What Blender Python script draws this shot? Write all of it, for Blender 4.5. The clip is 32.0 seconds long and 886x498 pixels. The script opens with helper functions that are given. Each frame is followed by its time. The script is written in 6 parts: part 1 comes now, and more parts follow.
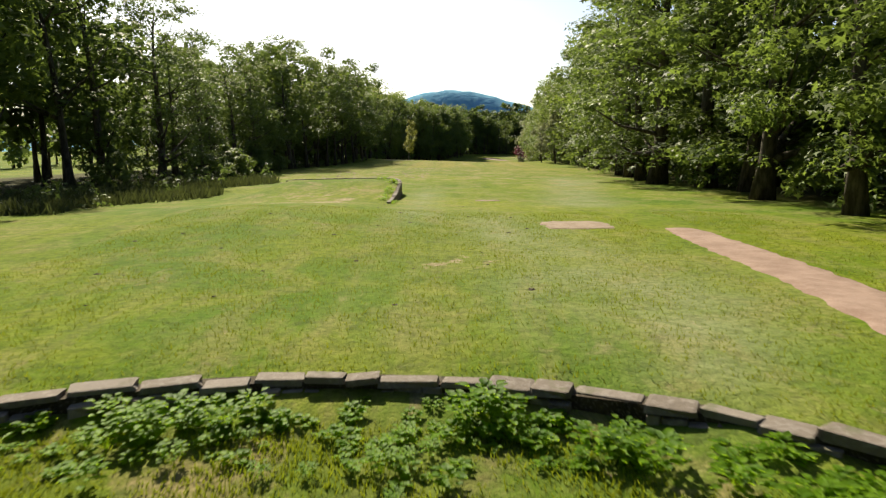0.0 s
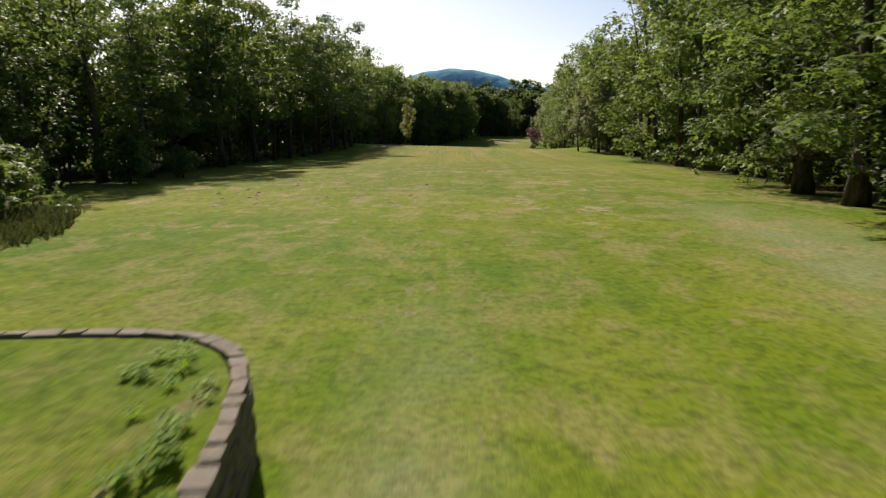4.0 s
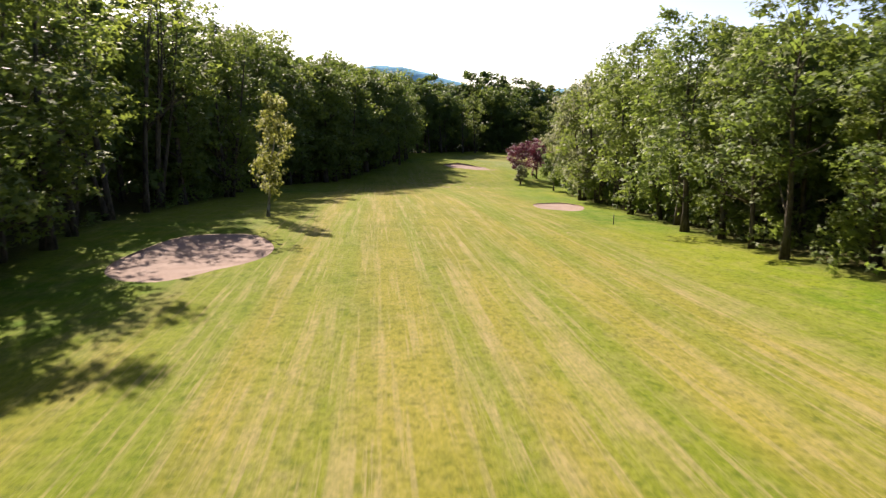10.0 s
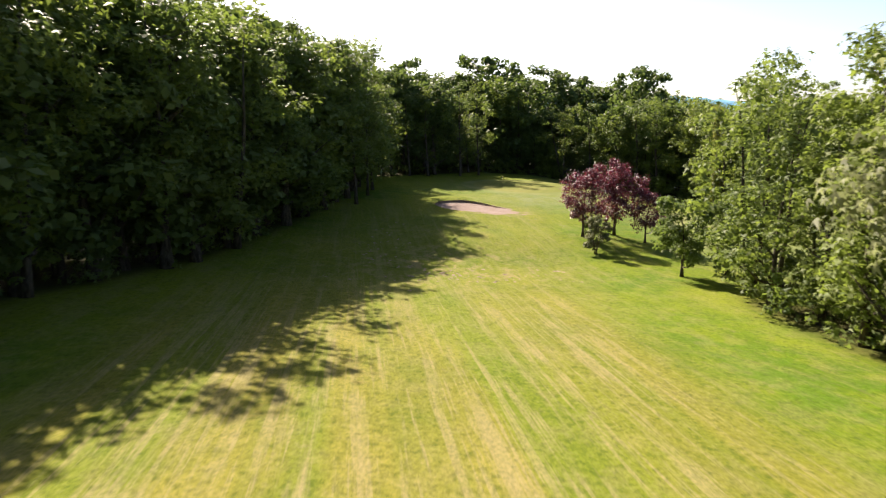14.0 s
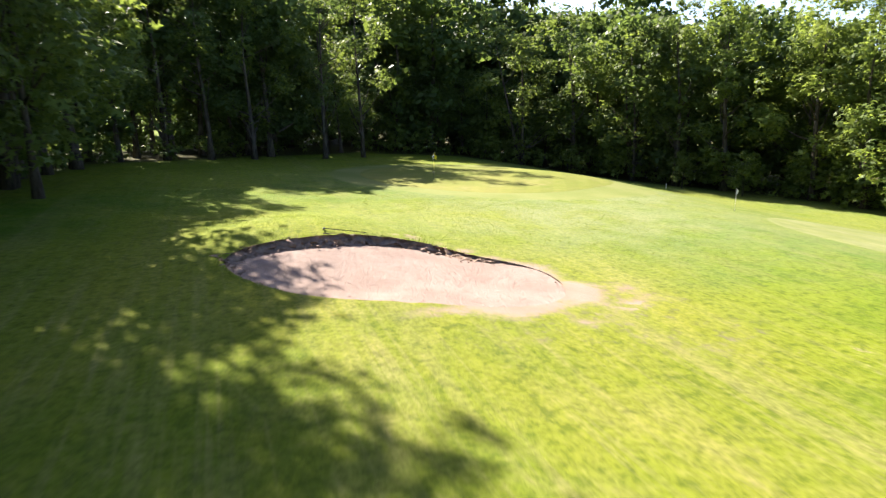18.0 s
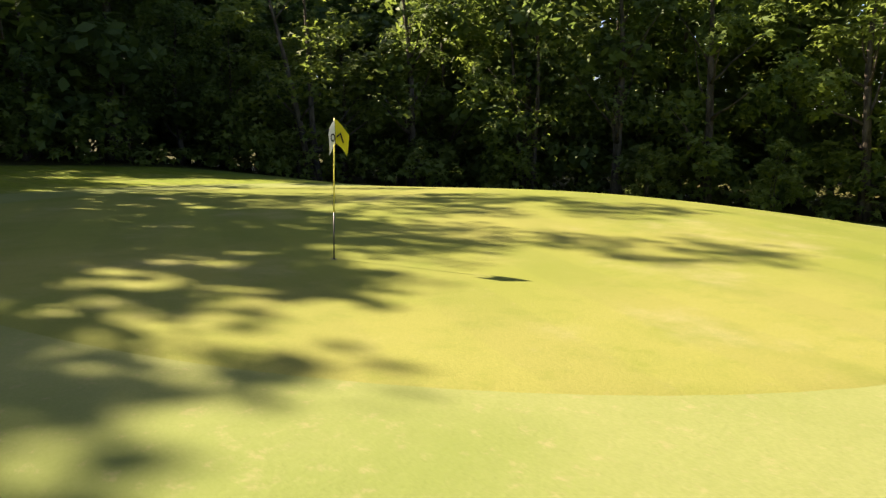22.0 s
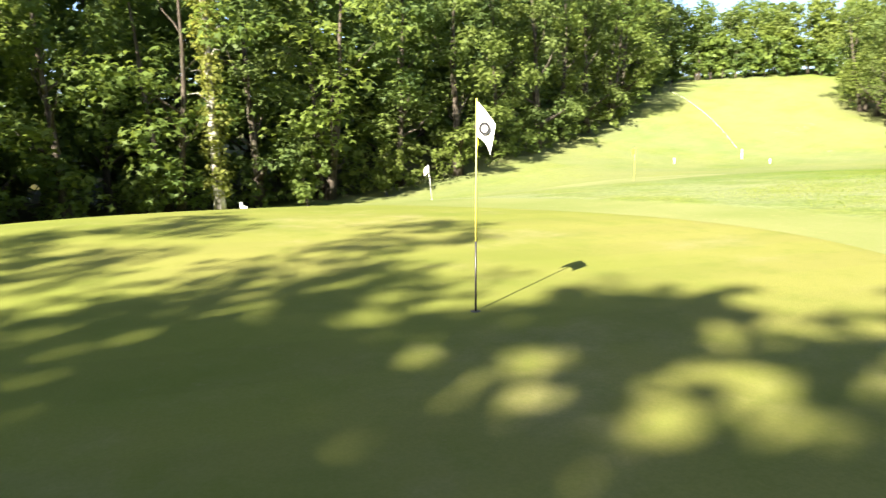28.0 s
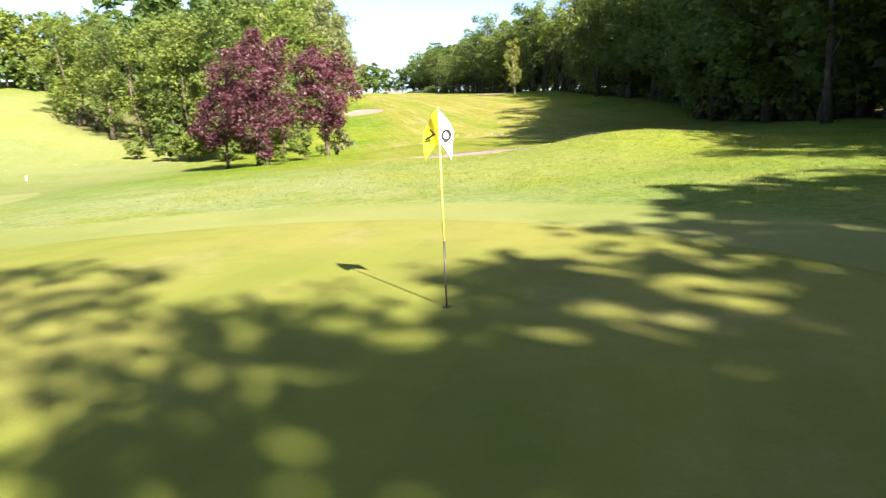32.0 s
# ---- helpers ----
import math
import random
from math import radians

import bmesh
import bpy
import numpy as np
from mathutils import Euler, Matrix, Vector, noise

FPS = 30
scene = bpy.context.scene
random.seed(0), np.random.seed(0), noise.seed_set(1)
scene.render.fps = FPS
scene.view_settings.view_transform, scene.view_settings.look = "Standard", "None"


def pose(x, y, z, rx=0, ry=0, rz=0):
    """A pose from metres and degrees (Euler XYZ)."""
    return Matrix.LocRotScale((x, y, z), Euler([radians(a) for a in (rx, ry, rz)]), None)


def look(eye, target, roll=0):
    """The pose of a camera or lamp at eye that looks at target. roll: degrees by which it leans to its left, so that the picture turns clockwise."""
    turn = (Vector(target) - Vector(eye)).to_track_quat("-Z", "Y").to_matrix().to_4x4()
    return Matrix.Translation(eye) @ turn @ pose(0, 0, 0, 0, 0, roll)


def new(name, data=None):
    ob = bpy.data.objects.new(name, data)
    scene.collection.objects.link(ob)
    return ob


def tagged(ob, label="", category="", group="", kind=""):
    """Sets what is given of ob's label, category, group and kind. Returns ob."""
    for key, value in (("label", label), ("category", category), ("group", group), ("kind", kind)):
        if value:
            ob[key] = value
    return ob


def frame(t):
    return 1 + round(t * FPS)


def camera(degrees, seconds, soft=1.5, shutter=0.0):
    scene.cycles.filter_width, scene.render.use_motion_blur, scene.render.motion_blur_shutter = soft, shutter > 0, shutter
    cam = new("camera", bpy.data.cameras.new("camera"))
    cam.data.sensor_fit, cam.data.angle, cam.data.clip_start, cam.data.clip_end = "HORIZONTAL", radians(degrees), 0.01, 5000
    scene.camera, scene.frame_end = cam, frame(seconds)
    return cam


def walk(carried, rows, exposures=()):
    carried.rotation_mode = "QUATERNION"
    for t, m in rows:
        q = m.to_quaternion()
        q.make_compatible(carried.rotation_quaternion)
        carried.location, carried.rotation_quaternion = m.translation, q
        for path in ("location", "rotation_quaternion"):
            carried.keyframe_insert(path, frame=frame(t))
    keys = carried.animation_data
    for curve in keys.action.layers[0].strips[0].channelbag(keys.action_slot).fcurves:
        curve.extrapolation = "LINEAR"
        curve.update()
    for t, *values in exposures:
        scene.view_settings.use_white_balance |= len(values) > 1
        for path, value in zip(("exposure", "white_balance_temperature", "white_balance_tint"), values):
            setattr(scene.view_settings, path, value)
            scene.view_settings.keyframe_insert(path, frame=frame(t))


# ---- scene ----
# ---- camera and its walk ----
cam = camera(65.238, 32.0, soft=1.3, shutter=0.3)


def aim(x, y, z, yaw, pitch, roll):
    """A camera pose from a place, the heading (degrees to the left of +y), the tilt and the lean."""
    a, b = radians(yaw), radians(pitch)
    way = Vector((-math.sin(a) * math.cos(b), math.cos(a) * math.cos(b), math.sin(b)))
    return look(Vector((x, y, z)), Vector((x, y, z)) + way * 10, roll)


FLIGHT = [
    (0, 0.000, 0.000, -0.000, 0.392, -9.732, -1.227),
    (0.5, -0.147, 2.382, -0.016, 0.293, -10.014, -1.205),
    (1, -0.319, 5.305, -0.006, 0.261, -10.351, -1.199),
    (1.5, -0.369, 8.574, 0.038, 0.353, -10.716, -1.221),
    (2, -0.440, 12.650, 0.082, 0.448, -11.012, -1.256),
    (2.5, -0.577, 17.655, 0.067, 0.497, -11.239, -1.313),
    (3, -0.739, 23.385, -0.003, 0.480, -11.287, -1.364),
    (3.5, -0.794, 29.376, -0.055, 0.536, -11.311, -1.385),
    (4, -0.758, 35.692, -0.196, 0.569, -11.344, -1.380),
    (4.5, -0.735, 42.377, -0.343, 0.574, -11.385, -1.353),
    (5, -0.767, 49.441, -0.444, 0.519, -11.430, -1.305),
    (5.5, -0.895, 56.892, -0.447, 0.372, -11.473, -1.229),
    (6, -1.162, 64.741, -0.297, 0.101, -11.505, -1.119),
    (6.5, -1.458, 73.374, -0.049, -0.559, -11.560, -0.996),
    (7, -1.747, 82.915, 0.251, -1.702, -11.595, -0.899),
    (7.5, -1.920, 92.894, 0.440, -2.499, -11.626, -0.832),
    (8, -1.937, 103.621, 0.644, -2.994, -11.650, -0.802),
    (8.5, -1.727, 114.548, 0.893, -3.549, -11.634, -0.794),
    (9, -1.425, 125.643, 1.133, -4.104, -11.631, -0.808),
    (9.5, -1.071, 136.675, 1.350, -4.677, -11.605, -0.877),
    (10, -0.596, 147.638, 1.545, -5.309, -11.532, -0.967),
    (10.5, 0.047, 158.545, 1.715, -5.693, -11.462, -1.033),
    (11, 0.880, 169.067, 1.825, -5.772, -11.431, -1.022),
    (11.5, 1.836, 179.947, 1.963, -5.695, -11.422, -0.976),
    (12, 2.646, 190.905, 1.933, -5.818, -11.422, -0.961),
    (12.5, 3.185, 201.565, 1.454, -6.070, -11.329, -0.973),
    (13, 3.824, 211.820, 0.864, -6.297, -11.116, -0.971),
    (13.5, 4.698, 221.619, 0.225, -6.527, -10.970, -0.957),
    (14, 5.792, 231.418, -0.379, -6.958, -10.928, -0.930),
    (14.5, 7.006, 241.229, -1.032, -7.654, -10.968, -0.900),
    (15, 8.240, 251.064, -1.817, -8.675, -11.069, -0.879),
    (15.5, 9.391, 260.933, -2.817, -10.084, -11.217, -0.877),
    (16, 10.359, 270.850, -4.115, -11.941, -11.395, -0.908),
    (16.5, 11.621, 281.358, -5.345, -13.897, -11.488, -0.958),
    (17, 13.257, 291.813, -6.509, -15.053, -11.562, -1.004),
    (17.5, 15.317, 302.158, -7.620, -16.671, -11.646, -1.027),
    (18, 17.477, 312.299, -8.651, -18.171, -11.671, -1.010),
    (18.5, 19.450, 321.905, -9.452, -20.070, -11.559, -0.982),
    (19, 21.408, 331.058, -9.970, -22.820, -11.340, -0.948),
    (19.5, 23.481, 339.329, -10.535, -26.596, -11.140, -0.901),
    (20, 25.296, 345.950, -11.090, -30.751, -10.970, -0.842),
    (20.5, 26.499, 350.241, -11.576, -34.707, -10.842, -0.777),
    (21, 27.178, 352.976, -11.964, -38.387, -10.745, -0.718),
    (21.5, 27.515, 354.928, -12.199, -42.458, -10.662, -0.687),
    (22, 27.634, 356.477, -12.322, -46.618, -10.604, -0.687),
    (22.5, 27.631, 357.908, -12.423, -51.130, -10.559, -0.718),
    (23, 27.516, 359.202, -12.480, -56.489, -10.510, -0.774),
    (23.5, 27.371, 360.390, -12.510, -62.367, -10.482, -0.853),
    (24, 27.233, 361.485, -12.505, -68.601, -10.523, -0.957),
    (24.5, 27.138, 362.519, -12.484, -75.026, -10.692, -1.092),
    (25, 27.133, 363.556, -12.469, -81.699, -10.833, -1.213),
    (25.5, 27.218, 364.590, -12.457, -88.687, -10.948, -1.312),
    (26, 27.393, 365.613, -12.447, -96.059, -11.040, -1.375),
    (26.5, 27.655, 366.620, -12.435, -103.880, -11.119, -1.391),
    (27, 28.004, 367.603, -12.420, -112.219, -11.195, -1.339),
    (27.5, 28.477, 368.580, -12.430, -120.843, -11.263, -1.241),
    (28, 28.995, 369.421, -12.387, -129.440, -11.324, -1.128),
    (28.5, 29.631, 370.224, -12.363, -138.042, -11.349, -1.025),
    (29, 30.360, 370.900, -12.356, -146.337, -11.356, -0.948),
    (29.5, 31.195, 371.461, -12.338, -154.455, -11.384, -0.883),
    (30, 32.092, 371.860, -12.334, -162.606, -11.401, -0.830),
    (30.5, 33.047, 372.149, -12.347, -170.708, -11.365, -0.792),
    (31, 33.951, 372.273, -12.355, -178.505, -11.299, -0.773),
    (31.5, 34.719, 372.169, -12.343, -185.410, -11.256, -0.780),
    (32, 35.476, 371.960, -12.324, -191.065, -11.226, -0.792),
]
walk(cam, [(r[0], aim(*r[1:])) for r in FLIGHT],
     exposures=[(0.0, 1.30, 6650, 6), (2.0, 1.12, 6600, 7), (3.0, 0.86, 6400, 9), (5.5, 1.10, 6500, 12), (6.0, 1.3, 6500, 13), (7.0, 1.82, 6500, 13), (8.0, 1.82, 6500, 15), (11.0, 1.70, 6500, 21), (13.0, 1.78, 6500, 18), (16.0, 2.45, 6500, 14), (17.0, 2.65, 6400, 14), (18.0, 2.62, 6050, 14),
                (19.0, 2.40, 6000, 11), (20.0, 2.5, 6600, 15), (22.0, 2.5, 6800, 17), (24.0, 2.55, 6600, 14), (26.5, 2.9, 6050, 13), (29.0, 2.7, 6100, 13), (32.0, 2.6, 6150, 13)])

# ---- world and sun ----
SUN_TO = Vector((-0.325, 0.946, 0.727)).normalized()
SUN_EL = math.asin(SUN_TO.z)
SUN_AZ = math.atan2(SUN_TO.x, SUN_TO.y)
world = bpy.data.worlds.new("world")
scene.world = world
world.use_nodes = True
wn = world.node_tree.nodes
sky = wn.new("ShaderNodeTexSky")
sky.sky_type = "NISHITA"
sky.sun_disc = False
sky.sun_elevation = SUN_EL
sky.sun_rotation = SUN_AZ
sky.air_density, sky.dust_density, sky.ozone_density = 0.6, 1.2, 0.4
wn["Background"].inputs[1].default_value = 0.06
world.node_tree.links.new(sky.outputs[0], wn["Background"].inputs[0])
sun = new("sun", bpy.data.lights.new("sun", "SUN"))
sun.data.energy = 4.8
sun.data.angle = radians(0.55)
sun.data.color = (1.0, 0.885, 0.71)
sun.matrix_world = look((0, 200, 120), Vector((0, 200, 120)) - SUN_TO)


# ---- materials ----
class Nodes:
    """Short names for the nodes of one material."""

    def __init__(self, name):
        self.m = bpy.data.materials.new(name)
        self.m.use_nodes = True
        self.t = self.m.node_tree
        self.b = self.t.nodes["Principled BSDF"]
        self.out = self.t.nodes["Material Output"]

    def put(self, socket, value):
        if hasattr(value, "is_linked"):
            self.t.links.new(value, socket)
        elif isinstance(value, (tuple, list)) and len(value) == 3 and socket.type == "RGBA":
            socket.default_value = (*value, 1)
        else:
            socket.default_value = value

    def where(self, sx=1.0, sy=1.0, sz=1.0, rot=0.0, local=False):
        c = self.t.nodes.new("ShaderNodeTexCoord" if local else "ShaderNodeNewGeometry")
        p = self.t.nodes.new("ShaderNodeMapping")
        p.inputs["Rotation"].default_value = (0, 0, rot)
        p.inputs["Scale"].default_value = (sx, sy, sz)
        self.t.links.new(c.outputs["Object" if local else "Position"], p.inputs["Vector"])
        return p.outputs[0]

    def noise(self, vec, scale, detail=4.0, rough=0.55, distort=0.0):
        n = self.t.nodes.new("ShaderNodeTexNoise")
        self.t.links.new(vec, n.inputs["Vector"])
        n.inputs["Scale"].default_value, n.inputs["Detail"].default_value = scale, detail
        n.inputs["Roughness"].default_value, n.inputs["Distortion"].default_value = rough, distort
        return n.outputs["Fac"]

    def voronoi(self, vec, scale, feature="F1"):
        n = self.t.nodes.new("ShaderNodeTexVoronoi")
        n.feature = feature
        self.t.links.new(vec, n.inputs["Vector"])
        n.inputs["Scale"].default_value = scale
        return n.outputs["Distance"]

    def step(self, fac, a, b, lo=0.0, hi=1.0):
        n = self.t.nodes.new("ShaderNodeMapRange")
        n.interpolation_type = "SMOOTHSTEP"
        self.t.links.new(fac, n.inputs["Value"])
        n.inputs["From Min"].default_value, n.inputs["From Max"].default_value = a, b
        n.inputs["To Min"].default_value, n.inputs["To Max"].default_value = lo, hi
        return n.outputs["Result"]

    def mix(self, fac, a, b, mode="MIX"):
        n = self.t.nodes.new("ShaderNodeMix")
        n.data_type, n.blend_type = "RGBA", mode
        self.put(n.inputs["Factor"], fac)
        self.put(n.inputs[6], a)
        self.put(n.inputs[7], b)
        return n.outputs[2]

    def calc(self, op, a, b=0.5):
        n = self.t.nodes.new("ShaderNodeMath")
        n.operation = op
        self.put(n.inputs[0], a)
        self.put(n.inputs[1], b)
        return n.outputs[0]

    def attr(self, name):
        n = self.t.nodes.new("ShaderNodeAttribute")
        n.attribute_name = name
        return n.outputs["Fac"]

    def island(self):
        return self.t.nodes.new("ShaderNodeNewGeometry").outputs["Random Per Island"]

    def random(self):
        return self.t.nodes.new("ShaderNodeObjectInfo").outputs["Random"]

    def bump(self, height, strength=0.4, distance=0.05):
        n = self.t.nodes.new("ShaderNodeBump")
        n.inputs["Strength"].default_value, n.inputs["Distance"].default_value = strength, distance
        self.t.links.new(height, n.inputs["Height"])
        self.t.links.new(n.outputs[0], self.b.inputs["Normal"])
        return n.outputs[0]

    def done(self, color, rough=0.9, spec=0.3, metal=0.0):
        self.put(self.b.inputs["Base Color"], color)
        self.put(self.b.inputs["Roughness"], rough)
        self.put(self.b.inputs["Specular IOR Level"], spec)
        self.put(self.b.inputs["Metallic"], metal)
        return self.m


def grass_material(name, lush, sunny, straw, dry=0.5, blade=1.0):
    """Mown turf: lush and yellowed blades, dry patches, mower streaks along the hole."""
    n = Nodes(name)
    p = n.where()
    wide = n.noise(p, 0.055, 3)
    mid = n.noise(p, 0.42, 4, 0.6)
    fine = n.noise(p, 7.0 * blade, 3, 0.7)
    mown = n.attr("mown")
    c = n.mix(n.step(wide, 0.35, 0.65), lush, sunny)
    c = n.mix(n.step(mid, 0.40, 0.70, 0.0, 0.6), c, sunny)
    c = n.mix(n.calc("MULTIPLY", mown, 0.8), c, n.mix(n.step(wide, 0.3, 0.7), (0.176, 0.156, 0.024), (0.214, 0.180, 0.037)))
    deep = n.step(n.noise(n.where(1.0, 0.7, 1.0), 0.17, 6, 0.7), 0.50, 0.66, 0.0, 0.55)
    c = n.mix(deep, c, n.mix(0.6, c, (0.036, 0.084, 0.003)))
    faded = n.step(n.noise(n.where(1.0, 0.6, 1.0, 0.03), 0.30, 7, 0.72, 0.4), 0.52, 0.70, 0.0, 0.28)
    c = n.mix(faded, c, n.mix(0.35, straw, sunny))
    # broad mower passes, then narrow pale streaks of clippings
    stripe = n.noise(n.where(0.30, 0.006, 0.1, 0.03), 1.0, 1)
    c = n.mix(n.calc("MULTIPLY", mown, n.step(stripe, 0.40, 0.60, 0.0, 0.65)), c, n.mix(0.5, sunny, lush))
    passes = n.t.nodes.new("ShaderNodeTexWave")
    n.t.links.new(n.where(0.062, 0.0021, 0.0, 0.03), passes.inputs["Vector"])
    passes.inputs["Scale"].default_value, passes.inputs["Distortion"].default_value, passes.inputs["Detail"].default_value = 1.0, 1.2, 1.0
    c = n.mix(n.calc("MULTIPLY", mown, n.step(passes.outputs["Fac"], 0.40, 0.60, 0.0, 0.30)), c, n.mix(0.62, c, (0.060, 0.105, 0.008)))
    tuft = n.noise(p, 2.6, 6, 0.75)
    # the dark side of the tufts also paints small shadows among the blades
    c = n.mix(n.step(tuft, 0.49, 0.63, 0.0, 0.85), c, n.mix(0.65, c, (0.029, 0.054, 0.006)))
    c = n.mix(n.calc("MULTIPLY", n.step(tuft, 0.48, 0.32, 0.0, 0.55), n.calc("ADD", n.calc("MULTIPLY", mown, 0.55), 0.45)), c, n.mix(0.5, c, straw))
    for sx, sy, lo in ((1.5, 0.032, 0.52), (3.4, 0.09, 0.54), (0.55, 0.022, 0.52)):
        streak = n.noise(n.where(sx, sy, 0.3, 0.03), 1.0, 5, 0.7)
        k = n.calc("ADD", n.calc("MULTIPLY", n.calc("MULTIPLY", mown, mown), 0.55), 0.13)
        k = n.calc("MULTIPLY", n.step(streak, lo, lo + 0.11, 0.0, 0.85), k)
        c = n.mix(n.calc("MULTIPLY", k, n.step(mid, 0.32, 0.62, 0.45, 1.0)), c, straw)
    # pale dry grass; round the green it also paints a veil of haze
    thin = n.calc("MULTIPLY", n.attr("pale"), n.step(n.noise(p, 0.33, 6, 0.7), 0.34, 0.60, 0.30, 0.85))
    c = n.mix(thin, c, (0.192, 0.208, 0.110))
    worn = n.attr("worn")
    patch = n.step(n.noise(n.where(1.0, 0.55, 1.0, 0.03), 0.7, 7, 0.7, 0.5), 0.47, 0.64, 0.0, dry)
    c = n.mix(n.calc("MULTIPLY", patch, worn), c, n.mix(n.step(fine, 0.3, 0.7), straw, (0.230, 0.173, 0.083)))
    bare = n.step(n.noise(n.where(1.0, 0.6, 1.0, 0.03), 1.1, 6, 0.72, 0.6), 0.60, 0.68, 0.0, 0.9)
    c = n.mix(n.calc("MULTIPLY", bare, worn), c, (0.256, 0.192, 0.128))
    green = n.step(n.noise(p, 0.9, 6, 0.7), 0.56, 0.70, 0.0, 0.6)
    c = n.mix(n.calc("MULTIPLY", green, worn), c, n.mix(0.4, lush, (0.038, 0.083, 0.006)))
    ground = n.calc("ADD", n.noise(n.where(1.0, 0.7, 1.0), 1.5, 8, 0.75), n.calc("MULTIPLY", n.attr("scar"), 0.42))
    c = n.mix(n.step(ground, 0.66, 0.80, 0.0, 0.9), c, n.mix(n.step(fine, 0.3, 0.7), (0.320, 0.250, 0.185), (0.240, 0.185, 0.120)))
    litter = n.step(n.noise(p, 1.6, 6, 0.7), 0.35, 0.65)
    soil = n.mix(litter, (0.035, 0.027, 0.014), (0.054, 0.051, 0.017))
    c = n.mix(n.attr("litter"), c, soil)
    # fine flecks paint small blade shadows, then pale blade highlights
    c = n.mix(n.step(fine, 0.38, 0.64, 0.0, 0.7), c, n.mix(0.55, c, (0.020, 0.040, 0.003)))
    c = n.mix(n.step(n.noise(p, 26.0 * blade, 2, 0.7), 0.45, 0.75, 0.0, 0.26), c, n.mix(0.5, c, (0.288, 0.286, 0.055)))
    # the neighbouring fairway carries a bluer, denser grass
    c = n.mix(n.calc("MULTIPLY", n.attr("dense"), n.step(n.noise(p, 0.12, 5, 0.65), 0.30, 0.62, 0.45, 0.9)), c, n.mix(0.30, (0.142, 0.152, 0.070), c))
    fringe = n.step(n.calc("ADD", n.attr("fringe"), n.calc("MULTIPLY", n.calc("SUBTRACT", n.noise(p, 0.9, 5, 0.7), 0.5), 0.7)), 0.30, 0.75, 0.0, 0.92)
    short = n.mix(n.step(n.noise(p, 0.2, 4), 0.35, 0.68), (0.122, 0.144, 0.040), (0.160, 0.170, 0.060))
    short = n.mix(n.step(n.noise(p, 34.0, 3, 0.7), 0.35, 0.65, 0.0, 0.4), short, n.mix(0.5, short, (0.083, 0.110, 0.013)))
    short = n.mix(n.step(n.noise(p, 5.0, 6, 0.78), 0.54, 0.68, 0.0, 0.42), short, (0.225, 0.185, 0.095))
    c = n.mix(fringe, c, short)
    sandy = n.calc("ADD", n.attr("spill"), n.calc("MULTIPLY", n.calc("SUBTRACT", n.noise(p, 1.3, 7, 0.75), 0.5), 1.3))
    c = n.mix(n.step(sandy, 0.30, 0.85, 0.0, 0.95), c, n.mix(n.step(n.noise(p, 0.5, 4), 0.35, 0.7), (0.215, 0.156, 0.122), (0.250, 0.190, 0.155)))
    rough = n.calc("ADD", fine, n.calc("MULTIPLY", n.noise(p, 30.0, 2), 0.6))
    n.bump(n.calc("MULTIPLY", rough, n.calc("SUBTRACT", 1.0, n.calc("MULTIPLY", fringe, 0.95))), 0.55, 0.06)
    return n.done(c, 0.95, 0.04)


turf = grass_material("turf", (0.064, 0.128, 0.004), (0.150, 0.180, 0.009), (0.262, 0.214, 0.108), 0.85)


def putting_material(name, low, high, dry):
    n = Nodes(name)
    p = n.where()
    c = n.mix(n.step(n.noise(p, 0.16, 4), 0.35, 0.68), low, high)
    c = n.mix(n.step(n.noise(n.where(0.35, 0.35, 0.3), 1.0, 6, 0.7), 0.52, 0.72, 0.0, 0.62), c, dry)
    c = n.mix(n.step(n.noise(p, 0.75, 6, 0.72), 0.47, 0.66, 0.0, 0.45), c, n.mix(0.6, c, (0.070, 0.105, 0.012)))
    c = n.mix(n.step(n.noise(p, 6.0, 5, 0.78), 0.58, 0.70, 0.0, 0.34), c, (0.215, 0.180, 0.085))
    band = n.t.nodes.new("ShaderNodeTexWave")
    n.t.links.new(n.where(0.42, 0.16, 0.0, 0.9), band.inputs["Vector"])
    band.inputs["Scale"].default_value, band.inputs["Distortion"].default_value = 0.55, 0.4
    c = n.mix(n.step(band.outputs["Fac"], 0.42, 0.58, 0.0, 0.08), c, (0.225, 0.240, 0.040))
    speck = n.noise(p, 3.0, 6, 0.75)
    c = n.mix(n.step(speck, 0.52, 0.70, 0.0, 0.5), c, n.mix(0.6, c, (0.109, 0.128, 0.019)))
    grain = n.noise(p, 34.0, 3, 0.7)
    c = n.mix(n.step(grain, 0.35, 0.65, 0.0, 0.4), c, n.mix(0.5, c, (0.083, 0.102, 0.013)))
    n.bump(grain, 0.35, 0.015)
    return n.done(c, 0.9, 0.05)


